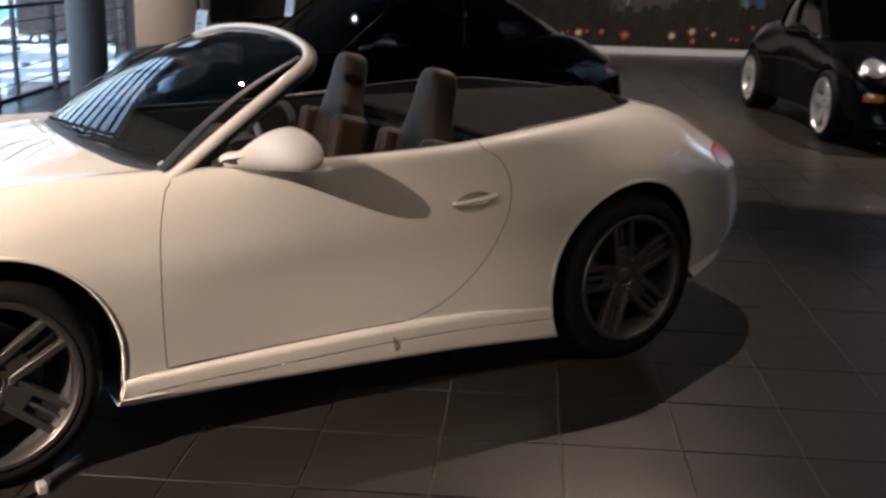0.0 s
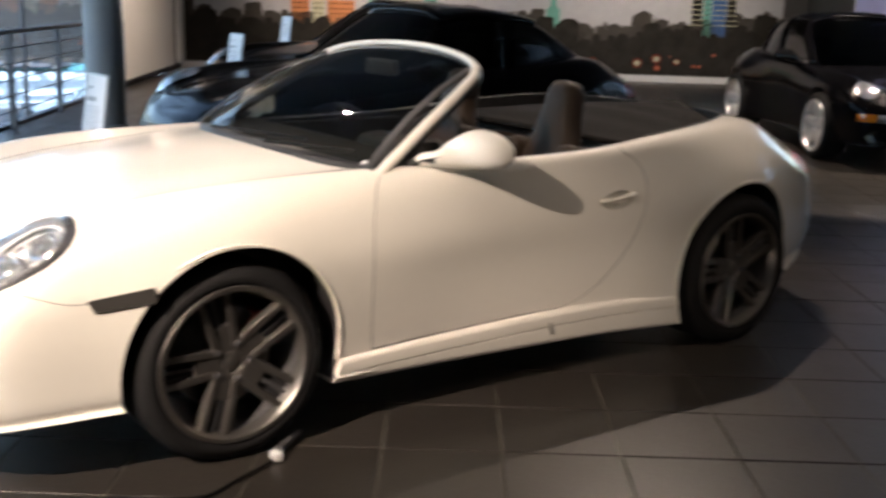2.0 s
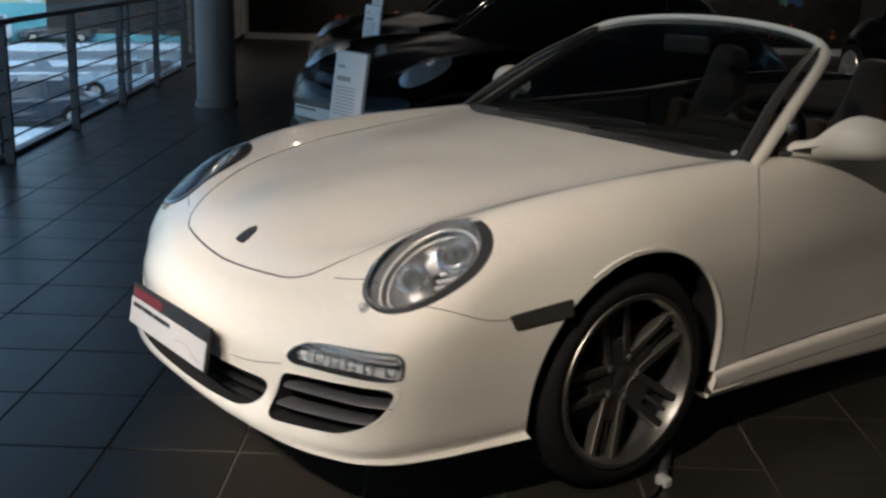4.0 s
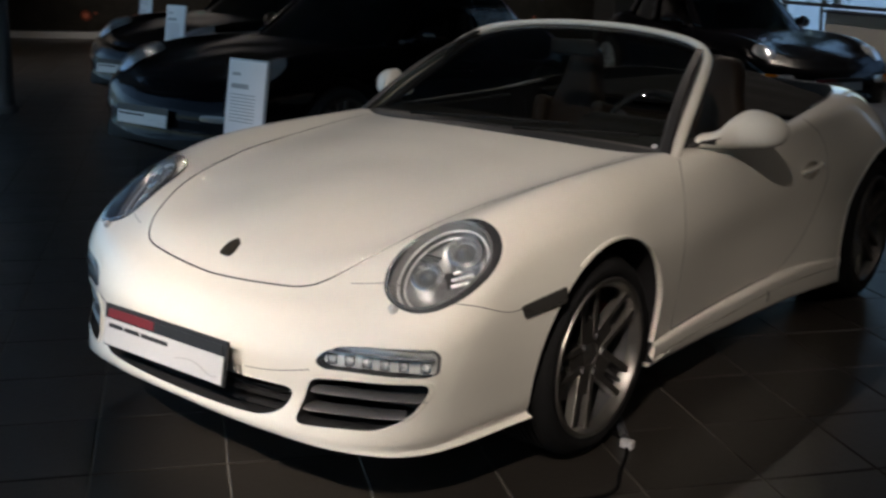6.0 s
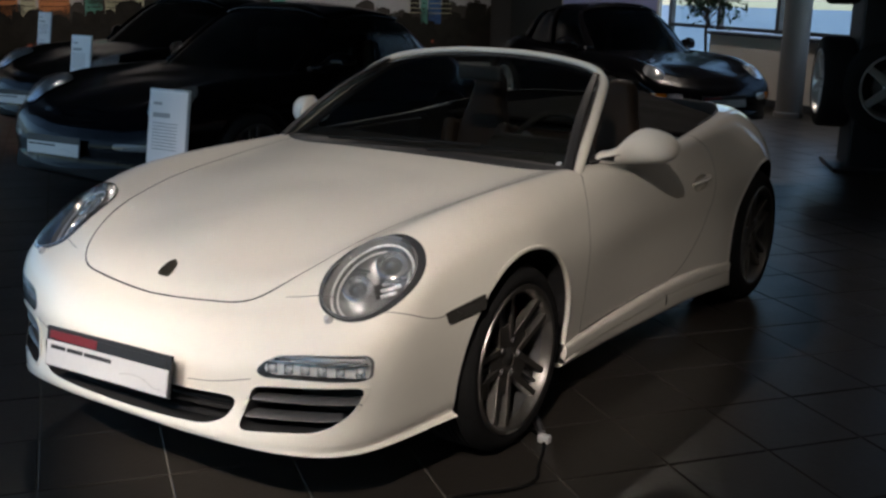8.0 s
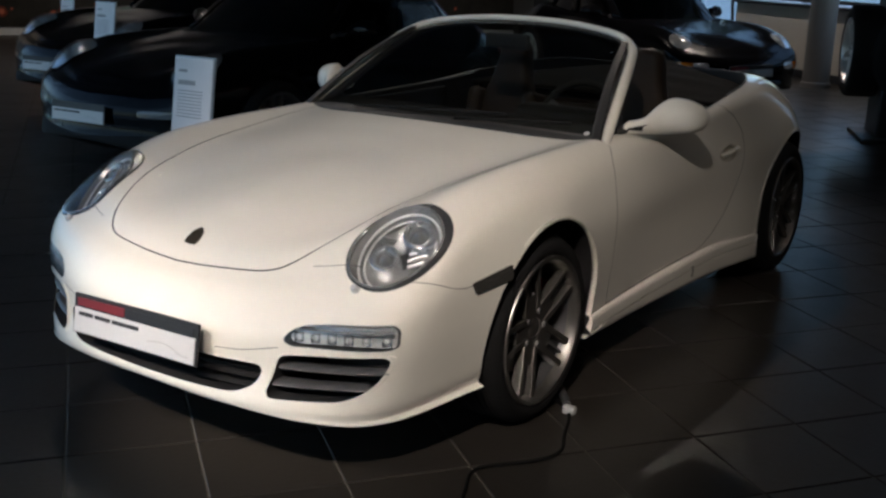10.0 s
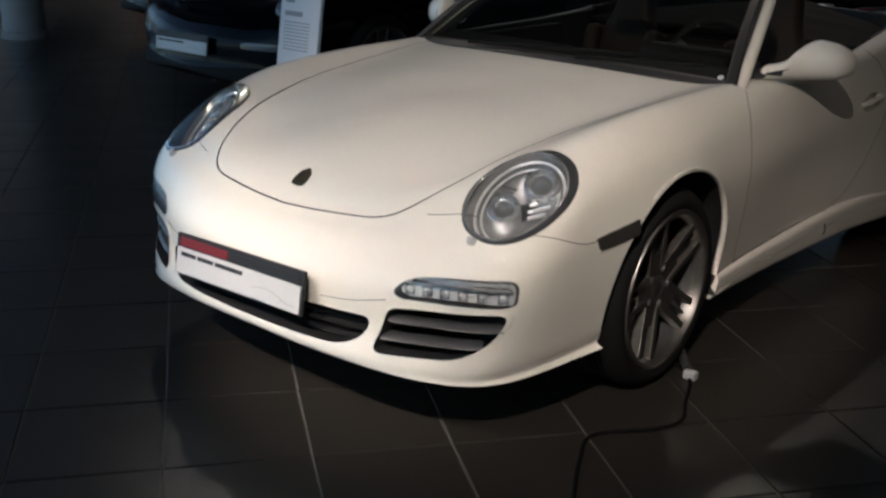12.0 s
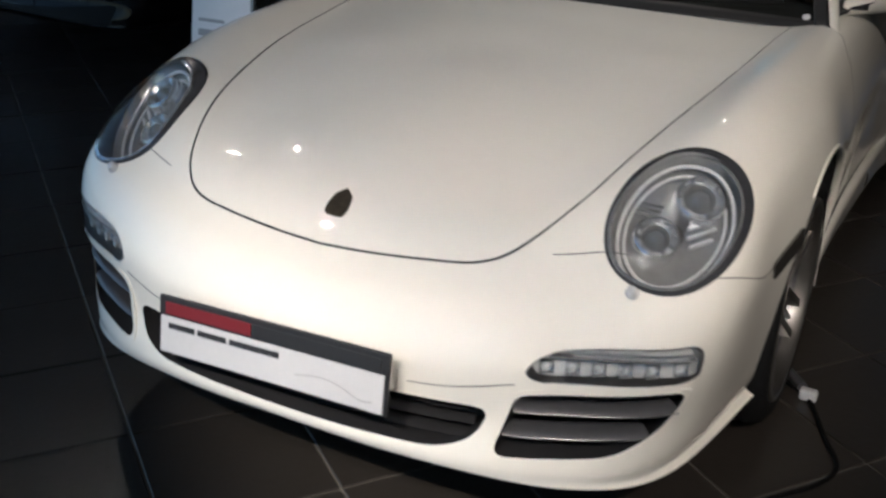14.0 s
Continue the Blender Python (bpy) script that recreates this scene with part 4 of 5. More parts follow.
FOG = [(0.482, 0.472), (0.500, 0.498), (0.535, 0.516), (0.60, 0.525), (0.70, 0.530), (0.758, 0.533), (0.770, 0.515), (0.766, 0.464), (0.745, 0.456), (0.505, 0.456)]
INTAKE = [(-0.43, 0.388), (0.43, 0.388), (0.405, 0.325), (0.34, 0.298), (-0.34, 0.298), (-0.405, 0.325)]


def axes(c, a, b, n):
    """A matrix whose x, y, z run along the long axis, the cross axis and outward."""
    n = Vector(n).normalized()
    a = Vector(a)
    a = (a - n * a.dot(n)).normalized()
    m = Matrix((a, n.cross(a), n)).transposed().to_4x4()
    m.translation = Vector(c)
    return m


tools = wells(1.0)
for lamp in LAMP:
    tools.append(turned(prism(oval(LAMP_A - 0.004, LAMP_B - 0.004, 2.2), -0.075, 0.3), axes(*lamp)))
for sg in (-1, 1):
    tools.append(prism(rounded([(y * sg, z) for y, z in GRILLE], 0.03), -1.2, -0.62, "X"))
    tools.append(prism(rounded([(y * sg, z) for y, z in FOG], 0.012), -1.2, -0.66, "X"))
tools.append(prism(rounded(INTAKE, 0.04), -1.2, -0.80, "X"))
shape = carve(shape, cutters(tools), slot=1)

WELL = [(0.455, 0), (0.50, 0.40), (0.585, 0.605), (0.70, 0.685), (1.0, 0.722), (1.55, 0.728), (1.95, 0.700)]
RECESS = [(1.9, 0.700), (2.2, 0.668), (2.45, 0.60), (2.65, 0.48), (2.80, 0.29), (2.87, 0.12), (2.88, 0)]


def mirrored(half):
    return half + [(x, -y) for x, y in reversed(half) if y]


shape = carve(shape, prism(mirrored([tuple(p) for p in spaced(WELL, 40)]), 0.30, 1.5), slot=1)
shape = carve(shape, prism(mirrored([tuple(p) for p in spaced(RECESS, 30)]), 0.845, 1.5), slot=1)

HOOD = [(-0.842, 0), (-0.836, 0.12), (-0.822, 0.24), (-0.80, 0.335), (-0.755, 0.40), (-0.67, 0.452), (-0.52, 0.503), (-0.2, 0.56), (0.1, 0.592), (0.36, 0.612), (0.56, 0.63), (0.62, 0.3), (0.62, 0)]
hood_line = [tuple(p) for p in spaced(HOOD[:11], 70)] + HOOD[11:]
DOOR = [(0.512, 0.274), (0.502, 0.40), (0.497, 0.55), (0.503, 0.70), (0.535, 0.82), (0.57, 0.87), (0.60, 1.0), (1.66, 1.0), (1.69, 0.89), (1.745, 0.85), (1.782, 0.79), (1.778, 0.70),
        (1.745, 0.60), (1.69, 0.50), (1.61, 0.412), (1.52, 0.345), (1.42, 0.304), (1.30, 0.288), (0.9, 0.281)]


def shrunk(pts, d):
    c = np.mean(pts, axis=0)
    return [tuple(np.array(p) - (np.array(p) - c) / np.linalg.norm(np.array(p) - c) * d) for p in pts]


hood = carve(shape.copy(), prism(shrunk(mirrored(hood_line), 0.0045), 0.50, 1.3), "INTERSECT", 1)
shape = carve(shape, prism(mirrored(hood_line), 0.50, 1.3), slot=1)
bowls = []
for sg in (-1, 1):
    y = skin.ray_cast(Vector((1.63, 1.5 * sg, 0.705)), Vector((0, -sg, 0)))[0].y
    bowl = lathe([(0, -1.0)] + [(math.cos(t), math.sin(t)) for t in np.linspace(-1.45, 1.45, 15)] + [(0, 1.0)], 32, "Y")
    bowls.append(turned(bowl, Matrix.Translation((1.63, y, 0.700)) @ pose(0, 0, 0, 0, -5, 0) @ Matrix.Diagonal((0.078, 0.024, 0.036, 1))))
shape = carve(shape, cutters(bowls), slot=0)
door_line = [tuple(p) for p in spaced(DOOR + DOOR[:1], 90)][:-1]
doors = []
for sg in (-1, 1):
    lo, hi = sorted((0.62 * sg, 1.2 * sg))
    doors.append(carve(shape.copy(), prism(shrunk(door_line, 0.003), lo, hi, "Y"), "INTERSECT", 1))
shape = carve(shape, cutters([prism(door_line, -1.2, -0.62, "Y"), prism(door_line, 0.62, 1.2, "Y")]), slot=1)
part("body", soften(shape, 32), None, cab, "cream-white glossy body shell")
bonnet = part("bonnet", soften(hood, 32), None, cab, "cream-white bonnet with a fine gap around")
DOORS = [part("door", soften(d, 32), None, cab, "closed cream-white door") for d in doors]

# door handles: a pull bar over the oval bowl
for sg, door in zip((-1, 1), DOORS):
    c = [skin.ray_cast(Vector((x, 1.5 * sg, z)), Vector((0, -sg, 0)))[0] for x, z in ((1.545, 0.698), (1.572, 0.702), (1.63, 0.709), (1.69, 0.716), (1.716, 0.719))]
    bow = [-0.002, 0.010, 0.014, 0.012, -0.002]
    part("door_handle", tube(spaced([(p.x, p.y + q * sg, p.z) for p, q in zip(c, bow)], 20), 0.008, 0.015, 12, up=(0, 1, 0)), M_WHITE, door, "body-coloured pull handle")

# headlights
def ring_of(ra, rb, z, du=0.0, dv=0.0, k=48):
    return [(ra * math.cos(t) + du, rb * math.sin(t) + dv, z) for t in np.linspace(0, 2 * math.pi, k + 1)[:-1]]


for (c, a, b, n), sg in zip(LAMP, (-1, 1)):
    m = axes(c, a, b, n)
    full = oval(LAMP_A, LAMP_B, 2.2, 64)
    ring = part("headlight", patch(skin, c, a, b, n, full, 0.003, rings=5, thick=0.03, hole=[(u * 0.895 - 0.011, v * 0.895 + 0.004 * sg) for u, v in full]), M_LAMPRING, cab, "oval headlight with clear lens and twin projectors")
    bowl = [(1.0, 0.012), (0.93, -0.012), (0.80, -0.030), (0.5, -0.050), (0.0, -0.058)]
    verts, k = [], 48
    for f, z in bowl:
        for u, v in oval(LAMP_A * 0.93 * f, LAMP_B * 0.93 * f, 2.2, k):
            verts.append((u - 0.010, v + 0.004 * sg, z - 0.02))
    faces = [(i * k + j, i * k + (j + 1) % k, (i + 1) * k + (j + 1) % k, (i + 1) * k + j) for i in range(4) for j in range(k)]
    part("reflector", turned(raw(verts, faces, 40), m), M_HOUSING, ring, "silver lamp housing")
    lip = patch(skin, c, a, b, n, [(u * 0.905 - 0.011, v * 0.905 + 0.004 * sg) for u, v in full], 0.005, inner=0.955, rings=2)
    part("lamp_lip", lip, M_BOWL, ring, "bright inner lamp rim")
    for f, z, r in ((0.80, -0.024, 0.0045), (0.70, -0.036, 0.0036)):
        part("reflector_step", turned(tube(ring_of(LAMP_A * f, LAMP_B * f, z, -0.010, 0.003 * sg), r, n=8, closed=True), m), M_LAMPIN, ring)
    for u, v, r in ((0.068, 0.014 * sg, 0.047), (-0.050, -0.020 * sg, 0.043)):
        at = m @ Matrix.Translation((u, v, 0.006))
        barrel = lathe([(r + 0.004, -0.08), (r + 0.004, -0.030), (r, -0.018), (r - 0.004, -0.016), (r - 0.009, -0.026), (r - 0.012, -0.030), (r - 0.016, -0.026), (r - 0.019, -0.036), (r - 0.021, -0.060)], 40, "Z")
        part("projector_ring", turned(barrel, at), M_BOWL, ring, "bright stepped projector ring")
        ball = lathe([(0, -0.012), (r * 0.22, -0.014), (r * 0.40, -0.021), (r - 0.019, -0.042)], 32, "Z")
        part("projector_lens", turned(ball, at), M_LENS, ring, "dark glass projector lens")
        for q in range(10):
            t = 2 * math.pi * (q + 0.3) / 10
            part("facet", box((0.010, 0.006, 0.004), (0, 0, 0), 0.001, 1, m=at @ pose((r - 0.0085) * math.cos(t), (r - 0.0085) * math.sin(t), -0.021, 18 * math.sin(q * 2.1), 18 * math.cos(q * 1.7), math.degrees(t))), M_CHROME, ring)
    for q, (u, v, w) in enumerate(((0.030, 0.040, 0.058), (0.012, 0.050, 0.062), (-0.008, 0.058, 0.050))):
        part("reflector_fin", box((w, 0.007, 0.012), (0, 0, 0), 0.002, m=m @ pose(u, v * sg, -0.036, 0, 0, 38 * sg)), M_LAMPIN, ring)
    for q in range(3):
        part("reflector_fin", box((0.050, 0.004, 0.010), (0, 0, 0), 0.001, 1, m=m @ pose(-0.005 + 0.012 * q, -0.062 * sg, -0.040, 0, 0, 72 * sg)), M_HOUSING, ring)
    cover = patch(skin, c, a, b, n, [(u * 0.975, v * 0.975) for u, v in full], 0.005, rings=10, dome=0.012)
    part("lamp_lens", cover, M_CLEAR, ring, "clear domed lens").visible_shadow = False
    p = skin.ray_cast(Vector((-0.717, 0.620 * sg, 0.586)) + Vector((-0.4, 0.1 * sg, 0.3)), Vector((0.4, -0.1 * sg, -0.3)))[0]
    part("washer_nozzle", turned(lathe([(0, 0.018), (0.009, 0.014), (0.012, 0.004), (0.015, -0.006)], 16, "Z"), Matrix.Translation(p) @ pose(0, 0, 0, 0, -40, 0)), M_LAMPIN, cab, "small silver washer nozzle")

# bumper lamps, grilles and slats
def on_nose(y, z, back=0.0):
    return skin.ray_cast(Vector((-1.4, y, z)), Vector((1, 0, 0)))[0] + Vector((back, 0, 0))


for sg in (-1, 1):
    outl = rounded([(y - 0.62, z - 0.49) for y, z in FOG], 0.016)
    flat = ((0, sg, 0), (0, 0, 1), (-1, 0, 0))
    f_c = on_nose(0.62 * sg, 0.49)
    fog = part("bumper_lamp", patch(skin, f_c, *flat, outl, -0.030, rings=8), M_LAMPIN, cab, "clear bumper lamp with a row of diodes")
    part("lamp_lens", patch(skin, f_c, *flat, outl, 0.001, rings=8), M_CLEAR, fog).visible_shadow = False
    part("lamp_rim", patch(skin, f_c, *flat, outl, 0.0015, inner=0.97, rings=1), M_SATIN, fog)
    for k in range(6):
        y = 0.515 + 0.044 * k
        at = Matrix.Translation(on_nose(y * sg, 0.478, 0.020)) @ Vector((-0.80, 0.60 * sg, 0)).to_track_quat("Z", "Y").to_matrix().to_4x4()
        cup = lathe([(0.004, -0.012), (0.010, -0.006), (0.017, 0.002), (0.019, 0.003), (0.020, -0.006)], 4, "Z")
        part("diode_cup", turned(cup, at @ pose(0, 0, 0, 0, 0, 45)), M_BOWL, fog, "square chrome diode cup")
        led = lathe([(0, 0.003), (0.005, 0.001), (0.007, -0.004), (0.008, -0.010)], 12, "Z")
        part("diode", turned(led, at), M_LAMPIN, fog)
    part("lamp_divider", tube([on_nose(y * sg, 0.503, 0.016) for y in np.linspace(0.520, 0.752, 14)], 0.012, 0.003, 8), M_BOWL, fog)
    part("lamp_visor", tube([on_nose(y * sg, 0.516, 0.020) for y in np.linspace(0.555, 0.745, 12)], 0.012, 0.0025, 8), M_LAMPIN, fog)
    grille = part("air_intake", prism(rounded([(y * sg, z) for y, z in GRILLE], 0.03), -0.655, -0.645, "X"), M_TRIM, cab, "side air intake with grey slats")
    for z, h0, h1 in ((0.384, 0.462, 0.724), (0.334, 0.448, 0.686)):
        pts = [on_nose(h * sg, z, 0.036) + Vector((0, -0.004 * sg, 0)) for h in np.linspace(h0, h1, 14)]
        blade = tube(pts, 0.030, 0.010, 12)
        part("slat", blade, M_SATIN, grille, "satin grey intake slat")
    gr = rounded([(y - 0.60, z - 0.37) for y, z in GRILLE], 0.03)
    part("intake_lip", patch(skin, on_nose(0.60 * sg, 0.37), *flat, [(u * 1.075, v * 1.12) for u, v in gr], 0.0035, rings=3, thick=0.008, hole=gr), M_WHITE, cab, "cream-white raised lip round the side intake")
mesh_back = part("centre_intake", prism(rounded(INTAKE, 0.04), -0.835, -0.825, "X"), M_TRIM, cab, "wide black centre air intake")
for z in (0.31, 0.335, 0.36):
    pts = [skin.ray_cast(Vector((-1.4, y, z)), Vector((1, 0, 0)))[0] + Vector((0.05, 0, 0)) for y in np.linspace(-0.385, 0.385, 17)]
    part("slat", tube(pts, 0.02, 0.004, 8), M_TRIM, mesh_back)
plate(cab, -1.003, 0.425, 10, "white show plate with a red and dark band")

# side markers
for sg in (-1, 1):
    mk = [(-0.102, 0.018), (0.095, 0.024), (0.095, -0.024), (-0.085, -0.022)]
    part("side_marker", patch(skin, (-0.35, 0.83 * sg, 0.584), (1, 0, 0.06), (0, 0, 1), (-0.15, sg, 0.1), rounded(mk, 0.008), 0.004, rings=3, thick=0.01), M_SMOKE, cab, "smoked side marker lamp")

# fine panel gaps of the bumper


def seam(way, pts):
    """A fine dark joint laid on the body, seen along a direction."""
    hits = []
    for p in pts:
        h = skin.ray_cast(Vector(p) - Vector(way) * 0.5, Vector(way))[0]
        if h:
            hits.append(h)
    if len(hits) > 2:
        part("panel_gap", tube(hits, 0.0012, n=6), M_INK, cab)


for sg in (-1, 1):
    seam((0, -sg, -0.15), spaced([(-0.67, 0.655 * sg, 0.626), (-0.615, 0.69 * sg, 0.613), (-0.53, 0.74 * sg, 0.587), (-0.47, 0.79 * sg, 0.583), (-0.425, 0.81 * sg, 0.59)], 20))
    seam((0.6, 0, -0.8), spaced([(-0.728, 0.465 * sg, 0.63), (-0.714, 0.51 * sg, 0.64), (-0.70, 0.55 * sg, 0.65), (-0.69, 0.60 * sg, 0.655)], 16))
    seam((0.9, 0, 0), spaced([(-0.97, 0.27 * sg, 0.418), (-0.95, 0.36 * sg, 0.425), (-0.92, 0.47 * sg, 0.447)], 12))

# sills and wheel arch lips
SILL = [(0.345, 0.823, 0.262, 0.182), (0.53, 0.817, 0.270, 0.174), (0.80, 0.817, 0.275, 0.168), (1.05, 0.824, 0.280, 0.163), (1.30, 0.834, 0.286, 0.158), (1.60, 0.850, 0.286, 0.152), (1.80, 0.873, 0.284, 0.147), (1.92, 0.890, 0.282, 0.144), (2.01, 0.900, 0.280, 0.142)]


def sill(sg):
    """A ledge along the foot of the door, with a rounded shoulder and a fine groove, closed at both ends."""
    verts, n = [], 60
    for x, yo, zt, zb in spaced(SILL, n):
        sec = [(0.09, zt + 0.014), (0.045, zt + 0.009), (0.014, zt + 0.003), (0.006, zt - 0.003), (0.001, zt - 0.012), (0.0, zt - 0.020), (0.003, zt - 0.052), (0.008, zt - 0.054), (0.0045, zt - 0.057),
               (0.007, zb + 0.022), (0.010, zb + 0.008), (0.016, zb + 0.002), (0.030, zb), (0.12, zb + 0.004)]
        for a, z in sec:      # the ends follow the round of the wheel arches
            front, rear = (math.sqrt(max(0.0, r * r - (z - 0.328) ** 2)) for r in (0.376, 0.397))
            verts.append((min(max(x, 0.008 + front), 2.35 - rear), (yo - a) * sg, z))
    m = len(sec)
    faces = [(i * m + q, i * m + (q + 1) % m, (i + 1) * m + (q + 1) % m, (i + 1) * m + q) for i in range(n - 1) for q in range(m)]
    faces += [tuple(range(m)), tuple((n - 1) * m + q for q in reversed(range(m)))]
    me = raw(verts, faces)
    bm = bmesh.new()
    bm.from_mesh(me)
    bmesh.ops.recalc_face_normals(bm, faces=bm.faces)
    bm.to_mesh(me)
    bm.free()
    return soften(me, 38)


for sg in (-1, 1):
    part("side_sill", sill(sg), M_WHITE, cab, "cream-white side sill with a ledge")
    foot = [(x, skin.ray_cast(Vector((x, 1.5 * sg, z + 0.012)), Vector((0, -sg, 0)))[0].y, z + 0.007) for x, _, z, _ in spaced(SILL, 60) if 0.515 < x < 1.40]
    part("panel_gap", tube(foot, 0.0025, n=6), M_INK, cab)
    joint = [(1.30, 0.767 + 0.0685 * math.cos(t), 0.226 + 0.0665 * math.sin(t)) for t in np.linspace(-0.9, 1.45, 14)]
    part("sill_joint", tube([(x + 0.25 * (0.28 - z), y * sg, z) for x, y, z in joint], 0.0022, n=6), M_INK, cab)
    for x0, rr, t0, t1 in ((0.0, 0.379, -9, 120), (2.35, 0.399, -20, 190)):
        pts = []
        for t in np.linspace(radians(t0), radians(t1), 48):
            h = skin.ray_cast(Vector((x0 + rr * math.cos(t), 1.4 * sg, 0.328 + rr * math.sin(t))), Vector((0, -sg, 0)))[0]
            if h:
                pts.append((h.x, h.y - 0.007 * sg, h.z))
        part("arch_lip", tube(pts, 0.006, 0.011, 10, up=(0, 1, 0)), M_WHITE, cab, "rounded wheel arch lip")

# badge on the bonnet: a plain shield
hit = skin.ray_cast(Vector((-0.757, 0, 1.2)), Vector((0, 0, -1)))
shield = [(0.036, 0), (0.034, 0.022), (0.012, 0.026), (-0.018, 0.020), (-0.036, 0), (-0.018, -0.020), (0.012, -0.026), (0.034, -0.022)]
part("bonnet_badge", turned(prism(rounded(shield, 0.006, 3), -0.002, 0.004), Matrix.Translation(hit[0]) @ hit[1].to_track_quat("Z", "X").to_matrix().to_4x4() @ pose(0, 0, 0, 0, 0, 180)), mat("badge_enamel", (0.05, 0.042, 0.03), 0.3, metal=0.6, vary=0.5, scale=60), cab, "small dark shield badge")

# wheels
for x, big, h, w, ph in ((0.0, 0.322, 0.705, 0.235, 35), (2.35, 0.332, 0.756, 0.285, 103)):
    for sg in (-1, 1):
        wheel(cab, x, h, sg, big, 0.247, w, M_RIM, ph, caliper=x < 1)

# windscreen frame and glass
edge = [(0.537, 0.737, 0.834), (0.627, 0.710, 0.889), (0.807, 0.662, 1.001), (1.007, 0.607, 1.119), (1.101, 0.567, 1.172), (1.147, 0.495, 1.211), (1.17, 0.36, 1.238), (1.188, 0.18, 1.254), (1.193, 0, 1.258)]
ring = [(x, -y, z) for x, y, z in edge] + edge[-2::-1]
part("windscreen_frame", tube(spaced(ring, 120), 0.021, 0.019, 14, up=(0.5, 0, 0.85), taper=1 - 0.38 * np.clip((spaced(ring, 120)[:, 2] - 1.16) / 0.08, 0, 1)), M_WHITE, cab, "cream-white windscreen frame")
inner = [(x + 0.020, y * 0.966, z - 0.014) for x, y, z in ring]
part("frame_trim", tube(spaced(inner, 120), 0.024, 0.019, 12, up=(0.5, 0, 0.85)), M_TRIM, cab, "black inner trim of the windscreen frame")
BASE = [(0.56, -0.712, 0.868), (0.475, -0.42, 0.886), (0.44, 0, 0.892), (0.475, 0.42, 0.886), (0.56, 0.712, 0.868)]
HEAD = [(1.112, -0.543, 1.188), (1.16, -0.32, 1.231), (1.180, 0, 1.246), (1.16, 0.32, 1.231), (1.112, 0.543, 1.188)]


def ws(u, v, out=0.0):
    a, b = (curve_at(q, [u * 4])[0] + (np.array(q[-1]) - q[-2]) * max(0.0, u - 1) * 4 - (np.array(q[1]) - q[0]) * max(0.0, -u) * 4 for q in (BASE, HEAD))
    p = a + (b - a) * v
    return p + np.array((-0.55, 0, 0.83)) * (0.03 * math.sin(math.pi * v) + out)


def ws_piece(u0, u1, v0, v1, out, n=30, m=12):
    vs = [ws(u, v, out) for v in np.linspace(v0, v1, m) for u in np.linspace(u0, u1, n)]
    return soften(raw(vs, [(i * n + j, i * n + j + 1, (i + 1) * n + j + 1, (i + 1) * n + j) for i in range(m - 1) for j in range(n - 1)]), 60)


screen = part("windscreen", ws_piece(0, 1, 0, 1, 0), M_GLASS, cab, "clear raked windscreen glass")
screen.visible_shadow = False
thicken(part("windscreen_border", ws_piece(0, 1, -0.02, 0.045, -0.004, m=4), M_TRIM, screen), 0.004)
for u0, u1 in ((-0.006, 0.028), (0.972, 1.006)):
    thicken(part("windscreen_border", ws_piece(u0, u1, -0.02, 0.985, 0.006, n=5, m=20), M_TRIM, screen, "black glass edge"), 0.006)
for u0, u1 in ((0.30, 0.72), (0.10, 0.42)):
    arm = [ws(u, 0.02 + 0.075 * (1 - t), 0.014) for t, u in zip(np.linspace(0, 1, 12), np.linspace(u0, u1, 12))]
    part("wiper", tube(arm, 0.005, 0.007, 6), M_CABLE, cab, "black wiper blade")
part("inspection_sticker", turned(prism(oval(0.011, 0.011, 2, 16), 0, 0.001), Matrix.Translation(ws(0.045, 0.05, 0.004)) @ Vector((-0.55, 0, 0.83)).to_track_quat("Z", "Y").to_matrix().to_4x4()), M_PLATE, screen)
part("rear_view_mirror", box((0.03, 0.22, 0.065), (1.06, 0, 1.165), 0.014, 3), M_TRIM, cab, "black interior mirror")
part("quarter_trim", raw([(0.64, -0.70, 0.875), (0.80, -0.715, 0.878), (0.775, -0.665, 0.985)], [(0, 1, 2)]), M_TRIM, cab)

# cabin
dash = [(0.47, 0.70), (0.50, 0.865), (0.62, 0.885), (0.80, 0.895), (0.90, 0.875), (0.93, 0.80), (0.90, 0.70), (0.80, 0.62), (0.5, 0.60)]
part("dashboard", soften(prism(rounded(dash, 0.04), -0.69, 0.69, "Y"), 30), M_DASH, cab, "black dashboard")
bin_ = [(0.80, 0.86), (0.84, 0.925), (0.95, 0.935), (0.98, 0.90), (0.95, 0.84)]
part("instrument_hood", soften(prism(rounded(bin_, 0.02), -0.55, -0.19, "Y"), 30), M_DASH, cab)
part("centre_tunnel", box((1.0, 0.24, 0.32), (1.35, 0, 0.47), 0.04, 3), M_DASH, cab)
wm = pose(1.035, -0.37, 0.845, 0, -66, 0)
rimw = tube([(0.185 * math.cos(t), 0.185 * math.sin(t), 0) for t in np.linspace(0, 2 * math.pi, 49)[:-1]], 0.015, n=10, closed=True)
sw_ = part("steering_wheel", turned(rimw, wm), M_DASH, cab, "black leather steering wheel")
part("airbag_pad", turned(lathe([(0, 0.03), (0.05, 0.028), (0.075, 0.012), (0.08, -0.02), (0, -0.03)], 28, "Z"), wm), M_DASH, sw_)
for a in (0, 120, 240):
    part("wheel_spoke", box((0.12, 0.03, 0.012), (0.12, 0, 0), 0.004, m=wm @ pose(0, 0, 0, 0, 0, a + 60)), M_SATIN, sw_)


